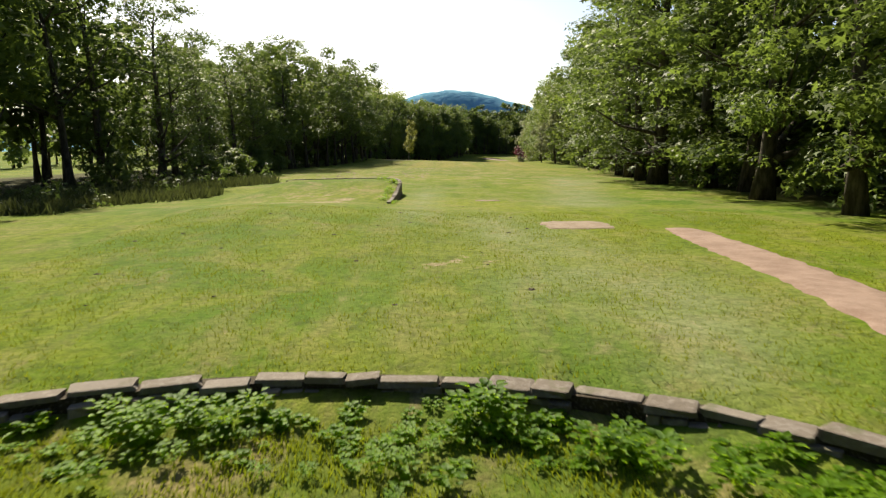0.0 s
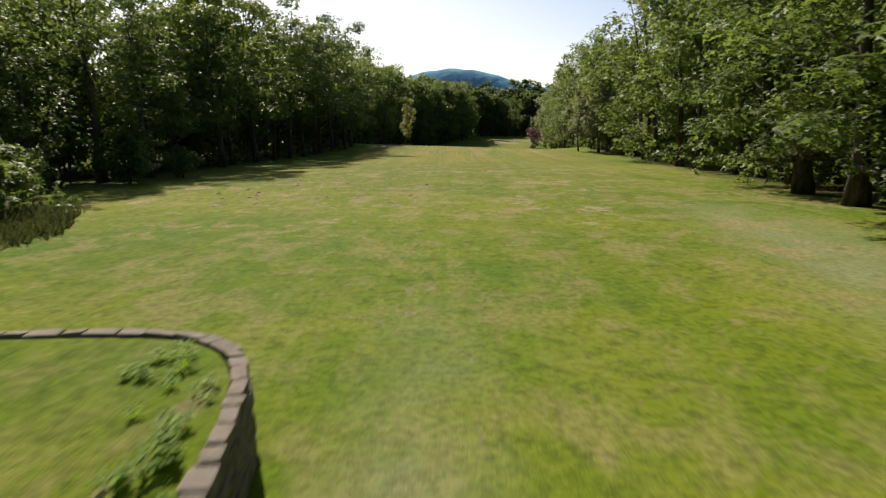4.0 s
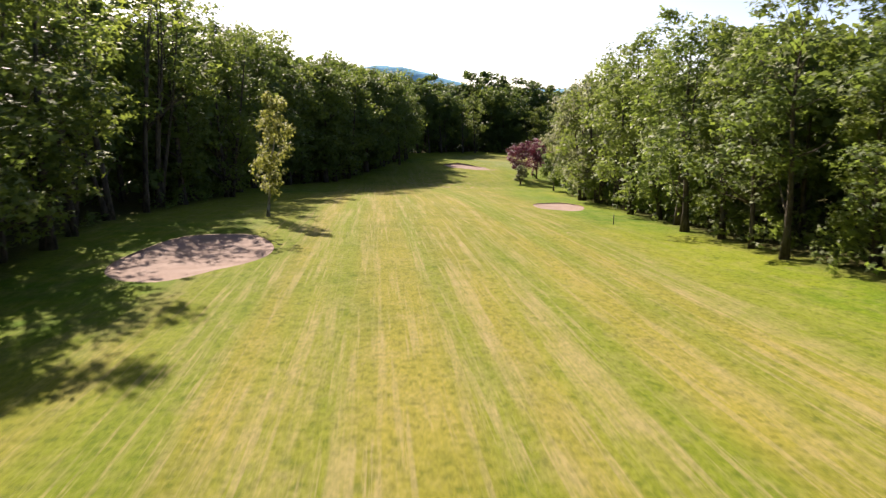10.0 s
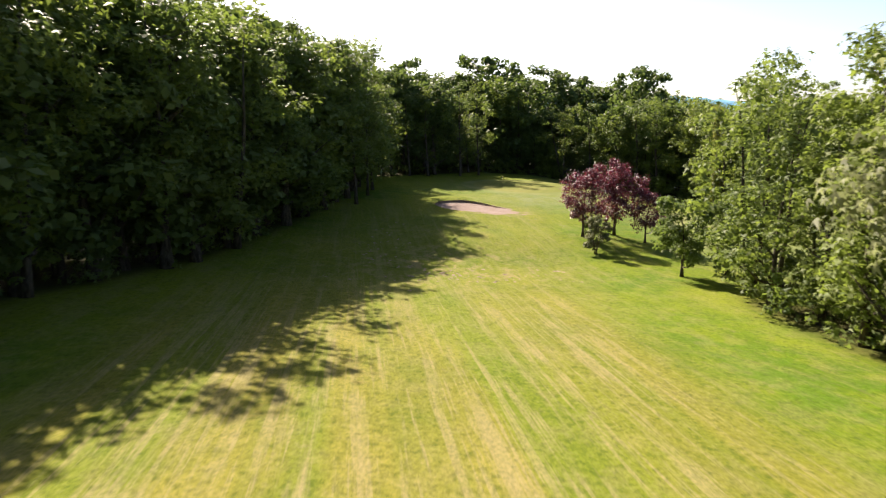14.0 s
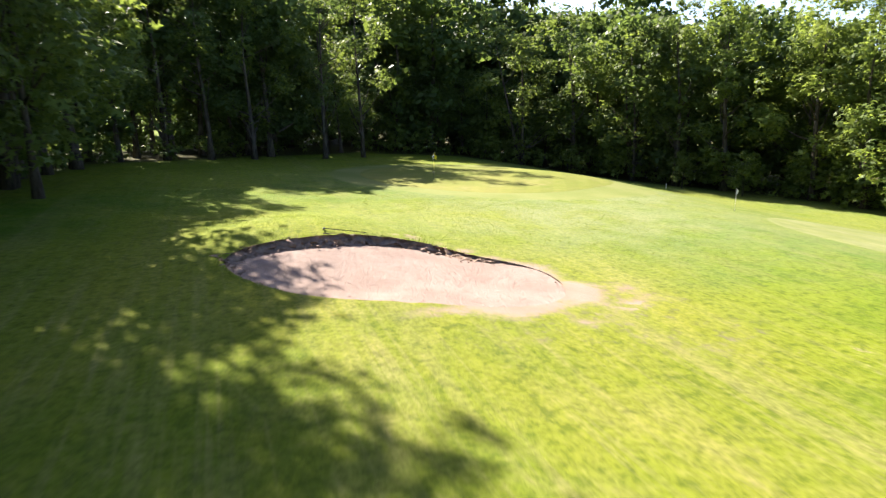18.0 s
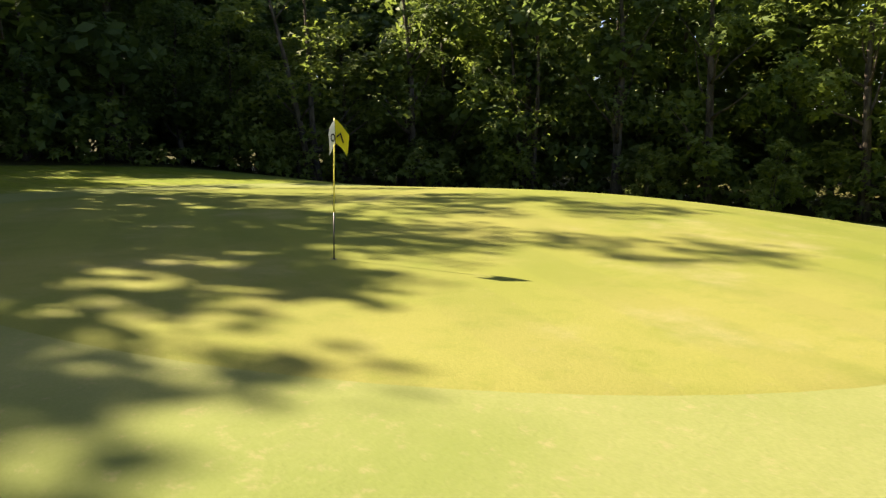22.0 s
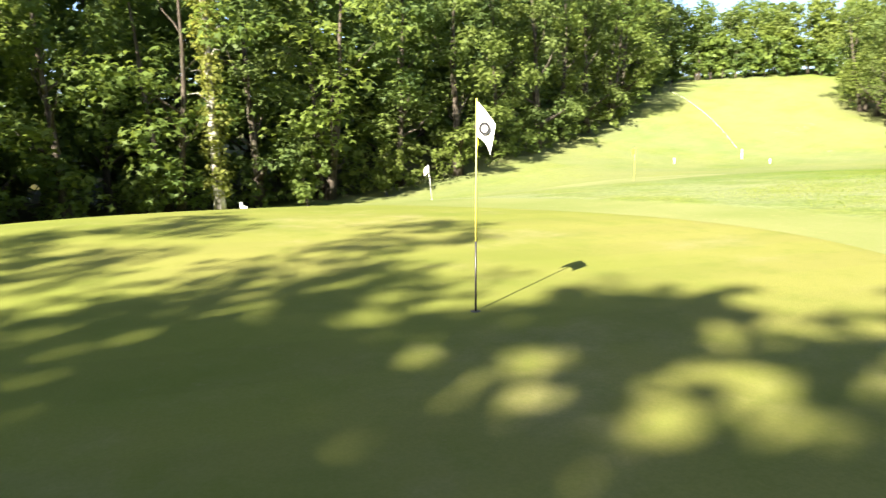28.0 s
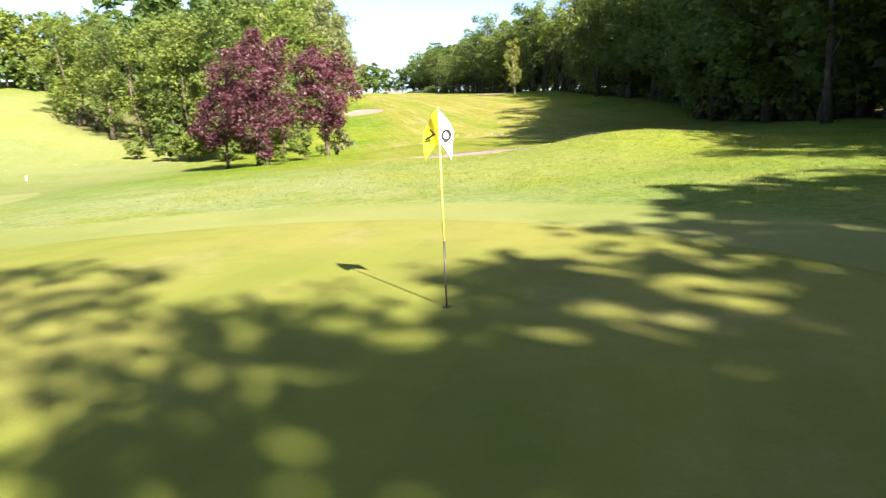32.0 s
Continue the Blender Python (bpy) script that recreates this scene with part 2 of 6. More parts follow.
def leaf_material(name, dark, light, through_color, amount=0.45, vary=0.35, gloss=0.16):
    """Leaves: light glances off them and shines through them."""
    n = Nodes(name)
    c = n.mix(n.island(), dark, light)
    warm = n.step(n.noise(n.where(), 0.075, 1), 0.46, 0.60, 0.0, vary)
    c = n.mix(warm, c, n.mix(0.6, light, (0.21, 0.20, 0.035)))
    c = n.mix(n.calc("MULTIPLY", n.random(), vary), c, n.mix(0.6, light, (0.118, 0.150, 0.050)))
    odd = n.calc("FRACT", n.calc("MULTIPLY", n.random(), 7.31))
    c = n.mix(n.step(odd, 0.70, 0.95, 0.0, vary * 1.3), c, n.mix(0.5, dark, (0.030, 0.058, 0.020)))
    c = n.mix(n.step(odd, 0.35, 0.05, 0.0, vary * 1.3), c, n.mix(0.45, light, (0.165, 0.185, 0.030)))
    c = n.mix(n.step(n.noise(n.where(), 0.35, 2), 0.42, 0.62, 0.0, 0.45), c, light)
    n.done(c, 0.62 - 0.3 * gloss, gloss)
    tr = n.t.nodes.new("ShaderNodeBsdfTranslucent")
    n.put(tr.inputs["Color"], n.mix(n.calc("MULTIPLY", n.random(), vary * 1.4), n.mix(n.island(), n.mix(0.45, through_color, dark), through_color), n.mix(0.5, dark, light)))
    mx = n.t.nodes.new("ShaderNodeMixShader")
    mx.inputs[0].default_value = amount
    n.t.links.new(n.b.outputs[0], mx.inputs[1])
    n.t.links.new(tr.outputs[0], mx.inputs[2])
    n.t.links.new(mx.outputs[0], n.out.inputs[0])
    return n.m


oak_leaf = leaf_material("oak_leaf", (0.042, 0.074, 0.024), (0.104, 0.150, 0.036), (0.25, 0.34, 0.050), 0.40, 0.45)
ash_leaf = leaf_material("ash_leaf", (0.052, 0.092, 0.020), (0.134, 0.182, 0.034), (0.31, 0.39, 0.058), 0.42, 0.45)
willow_leaf = leaf_material("willow_leaf", (0.105, 0.125, 0.065), (0.195, 0.210, 0.110), (0.27, 0.30, 0.11), 0.5, 0.3)
birch_leaf = leaf_material("birch_leaf", (0.125, 0.150, 0.030), (0.225, 0.240, 0.055), (0.38, 0.39, 0.06), 0.5)
plum_leaf = leaf_material("plum_leaf", (0.046, 0.017, 0.026), (0.114, 0.045, 0.060), (0.20, 0.030, 0.042), 0.36, 0.0, 0.4)
herb_leaf = leaf_material("herb_leaf", (0.050, 0.120, 0.006), (0.150, 0.265, 0.012), (0.36, 0.56, 0.012), 0.56, 0.0, 0.12)
grey_leaf = leaf_material("grey_leaf", (0.079, 0.090, 0.043), (0.166, 0.169, 0.094), (0.180, 0.194, 0.072), 0.3)
reed_leaf = leaf_material("reed_leaf", (0.036, 0.046, 0.018), (0.085, 0.094, 0.040), (0.10, 0.12, 0.03), 0.3)


def bark_material(name, dark, light, scale=4.0):
    n = Nodes(name)
    p = n.where(1, 1, 0.25)
    f = n.noise(p, scale, 6, 0.7)
    c = n.mix(n.step(f, 0.35, 0.68), dark, light)
    c = n.mix(n.step(n.noise(n.where(), 0.8, 3), 0.5, 0.75, 0.0, 0.4), c, (0.06, 0.075, 0.035))
    n.bump(f, 0.7, 0.04)
    return n.done(c, 0.95, 0.15)


bark = bark_material("bark", (0.035, 0.028, 0.020), (0.125, 0.105, 0.080))
birch_bark = bark_material("birch_bark", (0.10, 0.09, 0.075), (0.50, 0.47, 0.42), 2.2)
plum_bark = bark_material("plum_bark", (0.045, 0.030, 0.026), (0.15, 0.11, 0.10), 6.0)


def stone_material(name, a, b, c2):
    n = Nodes(name)
    p = n.where()
    f = n.noise(p, 9.0, 6, 0.7)
    c = n.mix(n.random(), a, b)
    c = n.mix(n.step(f, 0.45, 0.7, 0.0, 0.7), c, c2)
    c = n.mix(n.step(n.noise(p, 3.0, 4), 0.55, 0.7, 0.0, 0.7), c, (0.10, 0.105, 0.055))
    n.bump(f, 0.6, 0.03)
    return n.done(c, 0.95, 0.2)


wall_stone = stone_material("wall_stone", (0.128, 0.106, 0.086), (0.192, 0.166, 0.141), (0.256, 0.230, 0.205))


def sand_material():
    n = Nodes("bunker_sand")
    p = n.where()
    c = n.mix(n.step(n.noise(p, 0.5, 4), 0.35, 0.7), (0.190, 0.137, 0.112), (0.236, 0.180, 0.152))
    rake = n.noise(n.where(1.2, 0.5, 1, 0.6), 3.0, 4, 0.7, 1.5)
    c = n.mix(n.step(rake, 0.5, 0.72, 0.0, 0.45), c, (0.158, 0.110, 0.086))
    c = n.mix(n.step(n.noise(p, 2.2, 7, 0.78), 0.52, 0.70, 0.0, 0.5), c, (0.150, 0.104, 0.082))
    c = n.mix(n.step(n.noise(p, 16.0, 3, 0.7), 0.55, 0.75, 0.0, 0.4), c, (0.275, 0.225, 0.195))
    pits = n.step(n.voronoi(n.where(), 1.1), 0.03, 0.1)
    n.bump(n.calc("ADD", n.calc("MULTIPLY", pits, 0.7), n.calc("ADD", rake, n.calc("MULTIPLY", n.noise(p, 20.0, 3), 0.45))), 0.9, 0.08)
    return n.done(c, 0.95, 0.15)


def soil_material(name, a, b, scale=2.5):
    n = Nodes(name)
    p = n.where()
    f = n.noise(p, scale, 7, 0.7)
    c = n.mix(n.step(f, 0.35, 0.68), a, b)
    c = n.mix(n.step(n.noise(p, 30, 2), 0.5, 0.7, 0.0, 0.5), c, n.mix(0.5, a, (0.320, 0.282, 0.230)))
    n.bump(n.calc("ADD", f, n.calc("MULTIPLY", n.noise(p, 24.0, 3), 0.5)), 0.7, 0.04)
    return n.done(c, 0.95, 0.15)


def plain(name, color, rough=0.5, metal=0.0, spec=0.4, vary=0.12):
    n = Nodes(name)
    f = n.noise(n.where(local=True), 9.0, 4, 0.6)
    dark = tuple(v * (1 - 2.2 * vary) for v in color)
    n.bump(f, 0.15, 0.005)
    return n.done(n.mix(f, dark, color), rough, spec, metal)


putting_turf = putting_material("putting_turf", (0.120, 0.136, 0.026), (0.157, 0.154, 0.040), (0.200, 0.182, 0.080))
apron_turf = putting_material("apron_turf", (0.136, 0.152, 0.056), (0.168, 0.178, 0.080), (0.210, 0.205, 0.110))
bunker_sand = sand_material()
lip_soil = soil_material("lip_soil", (0.180, 0.120, 0.085), (0.330, 0.238, 0.182), 4.0)
bare_earth = soil_material("bare_earth", (0.184, 0.136, 0.098), (0.241, 0.190, 0.143))
path_gravel = soil_material("path_gravel", (0.192, 0.128, 0.099), (0.269, 0.192, 0.154), 1.6)
dark_soil = soil_material("dark_soil", (0.022, 0.017, 0.010), (0.054, 0.042, 0.026))
flag_yellow = plain("flag_yellow", (0.85, 0.72, 0.02), 0.7, vary=0.05)
flag_white = plain("flag_white", (0.82, 0.80, 0.74), 0.7, vary=0.03)
pole_yellow = plain("pole_yellow", (0.80, 0.72, 0.12), 0.4, vary=0.05)
pole_black = plain("pole_black", (0.03, 0.028, 0.026), 0.4)
ink_black = plain("ink_black", (0.02, 0.02, 0.02), 0.6)
white_paint = plain("white_paint", (0.80, 0.79, 0.74), 0.5, vary=0.05)
dark_steel = plain("dark_steel", (0.06, 0.06, 0.065), 0.45, 0.6)
grey_wood = plain("grey_wood", (0.17, 0.14, 0.11), 0.85, vary=0.25)
rake_black = plain("rake_black", (0.018, 0.018, 0.020), 0.9, 0.0, 0.05)
cup_shade = plain("cup_shade", (0.03, 0.03, 0.028), 0.8)


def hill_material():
    n = Nodes("haze_blue_wood")
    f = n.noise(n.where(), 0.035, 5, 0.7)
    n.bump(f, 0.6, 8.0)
    # woodland green turned blue: distance haze is painted into the base colour
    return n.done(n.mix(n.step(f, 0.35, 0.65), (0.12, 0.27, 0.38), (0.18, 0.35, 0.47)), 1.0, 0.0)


haze_blue_wood = hill_material()
blade_green = leaf_material("blade_green", (0.088, 0.140, 0.016), (0.190, 0.212, 0.050), (0.235, 0.280, 0.045), 0.4, 0.0)


# ---- helpers for building ----
def mesh_of(name, verts, faces, material, smooth=False):
    me = bpy.data.meshes.new(name)
    me.from_pydata(verts, [], faces)
    if material is not None:
        me.materials.append(material)
    if smooth:
        me.shade_smooth()
    me.update()
    return me


def part(name, me, parent=None, label=""):
    """One mesh object, under a thing or a part."""
    ob = new(name, me)
    ob.parent = parent
    return tagged(ob, label)


def thing(name, place, label, category, group="", turn=0.0):
    """The Empty at the base of a thing."""
    ob = new(name)
    ob.empty_display_size = 0.2
    ob.matrix_basis = pose(*place, 0, 0, turn)
    return tagged(ob, label, category, group)


def mesh_from_bm(name, bm, material, smooth=False):
    me = bpy.data.meshes.new(name)
    bm.to_mesh(me)
    bm.free()
    if material is not None:
        me.materials.append(material)
    if smooth:
        me.shade_smooth()
    return me


def tube(points, radii, sides=8):
    """Vertices and faces of a tapering tube along points."""
    verts, faces = [], []
    for i, (p, r) in enumerate(zip(points, radii)):
        p = Vector(p)
        a = Vector(points[max(0, i - 1)])
        b = Vector(points[min(len(points) - 1, i + 1)])
        d = (b - a).normalized()
        u = d.cross(Vector((0.31, 0.95, 0.05))).normalized()
        v = d.cross(u)
        for k in range(sides):
            t = 2 * math.pi * k / sides
            verts.append(tuple(p + (u * math.cos(t) + v * math.sin(t)) * r))
    for i in range(len(points) - 1):
        for k in range(sides):
            a, b = i * sides + k, i * sides + (k + 1) % sides
            faces.append((a, b, b + sides, a + sides))
    faces.append(tuple(range(sides))[::-1])
    faces.append(tuple(range((len(points) - 1) * sides, len(points) * sides)))
    return verts, faces


def joined(pieces):
    verts, faces = [], []
    for v, f in pieces:
        n = len(verts)
        verts += list(v)
        faces += [tuple(i + n for i in q) for q in f]
    return verts, faces


def box(w, d, h, bevel=0.01, x=0.0, y=0.0, z=0.0):
    bm = bmesh.new()
    bmesh.ops.create_cube(bm, size=1.0, matrix=Matrix.Translation((x, y, z + h / 2)) @ Matrix.Diagonal((w, d, h, 1)))
    if bevel:
        bmesh.ops.bevel(bm, geom=bm.edges[:], offset=bevel, segments=2, affect="EDGES", profile=0.6)
    return bm


# ---- the lie of the land ----
PROFILE = np.array([(-60, -1.6), (-5, -2.6), (22, -2.95), (36, -3.6), (104, -5.7), (127, -6.5), (156, -7.25), (200, -8.75), (218, -9.5),
                    (249, -11.3), (294, -14.1), (312, -14.0), (338, -12.9), (366, -12.6), (400, -12.4), (520, -9)])
CROSS = np.array([(-60, -0.015), (60, -0.015), (150, -0.022), (200, -0.050), (250, -0.056), (300, -0.066), (340, -0.060), (366, -0.055), (420, -0.050)])


def sst(a, b, t):
    u = np.clip((t - a) / (b - a), 0, 1)
    return u * u * (3 - 2 * u)


def along(t, table):
    """A smooth curve through the rows of a table."""
    xs, ys = table[:, 0], table[:, 1]
    m = np.zeros(len(xs))
    m[1:-1] = (ys[2:] - ys[:-2]) / (xs[2:] - xs[:-2])
    t = np.clip(t, xs[0], xs[-1])
    i = np.clip(np.searchsorted(xs, t, "right") - 1, 0, len(xs) - 2)
    h = xs[i + 1] - xs[i]
    u = (t - xs[i]) / h
    return ((2 * u**3 - 3 * u * u + 1) * ys[i] + (u**3 - 2 * u * u + u) * h * m[i]
            + (3 * u * u - 2 * u**3) * ys[i + 1] + (u**3 - u * u) * h * m[i + 1])


def lump(x, y, cx, cy, sx, sy, h):
    return h * np.exp(-((x - cx) / sx) ** 2 - ((y - cy) / sy) ** 2)


BED_X, BED_Y, BED_R = -1.3, -0.6, 8.0


def land(x, y):
    """The height of the ground; x and y may be arrays."""
    x, y = np.asarray(x, float), np.asarray(y, float)
    xc = np.clip(x, -45, 95)
    z = along(y, PROFILE) + xc * along(y, CROSS)
    z = z + sst(55, 112, x + 0.35 * (300 - y)) * sst(380, 310, y) * sst(130, 220, y) * 9.0
    z = z - 1.9 * sst(44, 68, x) * sst(318, 342, y)
    z = z + lump(x, y, 20.5, 341.5, 4.5, 4.5, 0.75) + lump(x, y, 20, 312, 7, 8, 0.7) + lump(x, y, 34, 316, 5, 5, 0.45)
    z = z + lump(x, y, -6.5, 25, 5, 8, 0.36) - 0.24 * sst(BED_R + 0.1, BED_R - 0.25, np.hypot(x - BED_X, y - BED_Y))
    z = z + lump(x, y, 46, 367, 8, 9, 0.55)
    far = np.hypot(x - 20, y - 190)
    return z - 26 * sst(330, 1200, far)


def land1(x, y):
    return float(land(x, y))


LEFT_EDGE = np.array([(-60, -24), (20, -25), (50, -25), (75, -24), (92, -24), (110, -23), (125, -22), (142, -20.5), (172, -19.2), (190, -21.5), (205, -23.5), (222, -22),
                      (243, -20), (262, -22), (280, -17), (295, -10), (312, -4), (326, 0.5), (340, 4), (352, 6), (366, 7), (378, 9.5), (384, 16), (390, 23), (397, 34), (420, 60)])
RIGHT_EDGE = np.array([(-60, 13), (22, 14.5), (45, 16), (70, 17), (100, 18.8), (115, 20.5), (130, 22.5), (155, 22.5), (180, 26), (200, 27), (230, 29.8),
                       (250, 32), (275, 34), (293, 38)])
BACK_EDGE = np.array([(35, 398), (46, 396), (58, 388), (67, 377), (72, 365), (74, 353), (74.2, 340), (75.3, 326), (77.8, 315), (82, 300), (86.5, 288), (93, 272), (101, 256)])


def left_x(y):
    return np.interp(y, LEFT_EDGE[:, 0], LEFT_EDGE[:, 1])


def right_x(y):
    return np.interp(y, RIGHT_EDGE[:, 0], RIGHT_EDGE[:, 1])


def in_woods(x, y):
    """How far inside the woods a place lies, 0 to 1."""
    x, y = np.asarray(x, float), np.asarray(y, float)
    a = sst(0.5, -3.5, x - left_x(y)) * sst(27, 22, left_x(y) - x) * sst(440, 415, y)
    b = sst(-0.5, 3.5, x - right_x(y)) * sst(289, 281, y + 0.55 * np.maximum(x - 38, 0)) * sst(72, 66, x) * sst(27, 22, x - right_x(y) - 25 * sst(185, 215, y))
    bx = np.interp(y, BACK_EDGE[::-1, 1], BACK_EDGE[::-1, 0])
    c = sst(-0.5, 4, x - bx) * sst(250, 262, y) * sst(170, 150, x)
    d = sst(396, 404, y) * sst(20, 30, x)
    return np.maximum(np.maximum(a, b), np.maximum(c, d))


class Bunker:
    """A sand bunker: outline as a wobbly, turned ellipse, and how high its lip stands round it."""

    def __init__(self, cx, cy, a, b, turn, seed, lip, back, deep, bulge=0.0):
        self.bulge = bulge
        self.cx, self.cy, self.a, self.b, self.turn, self.seed = cx, cy, a, b, radians(turn), seed
        self.lip, self.back, self.deep = lip, radians(back), deep

    def edge(self, t):
        w = 1 + 0.07 * np.sin(2 * t + self.seed) + 0.05 * np.sin(3 * t + 2.1 * self.seed) + 0.03 * np.sin(5 * t + self.seed * 3.3)
        w = w + self.bulge * np.exp(-((t - 1.58) / 0.36) ** 2)
        return w

    def place(self, t, r):
        e = self.edge(t) * r
        u, v = self.a * e * np.cos(t), self.b * e * np.sin(t)
        c, s = math.cos(self.turn), math.sin(self.turn)
        return self.cx + u * c - v * s, self.cy + u * s + v * c

    def ratio(self, x, y):
        c, s = math.cos(self.turn), math.sin(self.turn)
        dx, dy = x - self.cx, y - self.cy
        u, v = (dx * c + dy * s) / self.a, (-dx * s + dy * c) / self.b
        t = np.arctan2(v, u)
        return np.hypot(u, v) / self.edge(t)

    def drop(self, t):
        x, y = self.place(t, 1.0)
        ang = np.arctan2(y - self.cy, x - self.cx)
        return 0.012 + self.lip * np.clip(0.25 + np.cos(ang - self.back), 0, 2) / 1.25


BUNKERS = [Bunker(-13.0, 195.8, 4.3, 9.6, -2, 0.6, 0.06, 200, 0.40),
           Bunker(24.5, 241.4, 3.3, 8.6, -14, 2.0, 0.10, 60, 0.35),
           Bunker(23.4, 335.4, 5.5, 3.95, -23, 1.49, 0.34, 105, 0.26, 0.17)]


# ---- the ground ----
def lines(lo, hi, fine, far_lo, far_hi):
    near = list(np.arange(lo, hi + 0.01, fine))
    out, s, v = [], fine, near[0]
    while v > far_lo:
        s *= 1.22
        v -= s
        out.append(v)
    near = out[::-1] + near
    s, v = fine, near[-1]
    while v < far_hi:
        s *= 1.22
        v += s
        near.append(v)
    return np.array(near)


def build_ground():
    xs, ys = lines(-46, 112, 1.4, -3000, 3000), lines(-16, 412, 1.4, -2500, 3600)
    gx, gy = np.meshgrid(xs, ys)
    gz = land(gx, gy)
    nx, ny = len(xs), len(ys)
    idx = np.arange(nx * ny).reshape(ny, nx)
    quads = np.stack([idx[:-1, :-1], idx[:-1, 1:], idx[1:, 1:], idx[1:, :-1]], -1).reshape(-1, 4)
    keep = np.ones(len(quads), bool)
    for b in BUNKERS:
        r = b.ratio(gx, gy).ravel()
        keep &= ~(r[quads] < 1.03).any(1)
    quads = quads[keep]
    me = bpy.data.meshes.new("ground")
    me.vertices.add(nx * ny)
    me.vertices.foreach_set("co", np.stack([gx, gy, gz], -1).ravel())
    me.loops.add(len(quads) * 4)
    me.loops.foreach_set("vertex_index", quads.ravel())
    me.polygons.add(len(quads))
    me.polygons.foreach_set("loop_start", np.arange(len(quads)) * 4)
    me.polygons.foreach_set("loop_total", np.full(len(quads), 4))
    me.update(calc_edges=True)
    me.shade_smooth()
    zones(me, gx.ravel(), gy.ravel())
    me.materials.append(turf)
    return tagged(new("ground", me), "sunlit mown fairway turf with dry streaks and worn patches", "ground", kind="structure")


# trodden, bare spots: place, half sizes and strength
SCARS = [(-5.6, 30.8, 1.1, 1.3, 1.0), (-6.9, 28.9, 1.1, 0.6, 0.9), (-5.0, 33.0, 0.6, 1.4, 0.9), (-4.3, 28.4, 0.9, 0.9, 0.5), (-7.6, 35.6, 2.4, 2.6, 0.5), (-6.8, 41.5, 2, 1, 0.4), (-2.6, 96.3, 1.6, 1.1, 0.8), (-3.4, 94.2, 0.6, 1.3, 0.8),
         (0.1, 95.0, 0.6, 2.5, 0.7), (4.0, 96.1, 0.8, 2.5, 0.6), (-6.6, 93.1, 1.2, 0.6, 0.8), (-8.2, 93.0, 0.5, 0.8, 0.7), (-3.8, 107.5, 1.8, 1.0, 0.8), (33.8, 323.5, 1.2, 3.5, 0.5), (24.9, 340.7, 0.9, 0.35, 0.8), (20.8, 341.2, 0.4, 0.25, 0.8), (67, 281, 2.5, 9, 0.36), (61, 291, 3, 4, 0.36), (0.8, 13, 2.5, 0.6, 0.35), (3.0, 8.9, 2, 0.6, 0.35)]

# sand trodden out over the front edge of the greenside bunker
SPILL = [(28.0, 335.0, 1.5, 2.0, 1.1), (28.2, 332.4, 2.2, 1.5, 1.1), (26.0, 331.2, 2.2, 1.2, 1.05), (23.6, 331.0, 1.8, 0.8, 0.7), (30.3, 330.6, 2.0, 0.9, 0.8), (32.2, 328.9, 1.8, 0.8, 0.62),
         (30.4, 332.6, 1.5, 0.9, 0.6), (27.5, 329.2, 3.4, 1.4, 0.52), (24.5, 328.8, 2.6, 1.2, 0.42), (29.8, 327.0, 3.6, 1.6, 0.40),
         (25.3, 340.2, 0.5, 0.4, 0.75), (26.2, 339.4, 0.5, 0.5, 0.7), (26.9, 338.3, 0.5, 0.6, 0.75), (27.6, 337.0, 0.7, 0.7, 0.8)]

worn_spots = random.Random(17)
SCARS += [(worn_spots.uniform(-17, 9), worn_spots.uniform(60, 101), worn_spots.uniform(0.4, 1.3), worn_spots.uniform(0.5, 2.2), worn_spots.uniform(0.5, 0.85)) for k in range(44)]
SCARS += [(worn_spots.uniform(-9, 9), worn_spots.uniform(9, 48), worn_spots.uniform(0.3, 0.9), worn_spots.uniform(0.3, 0.8), worn_spots.uniform(0.3, 0.6)) for k in range(26)]


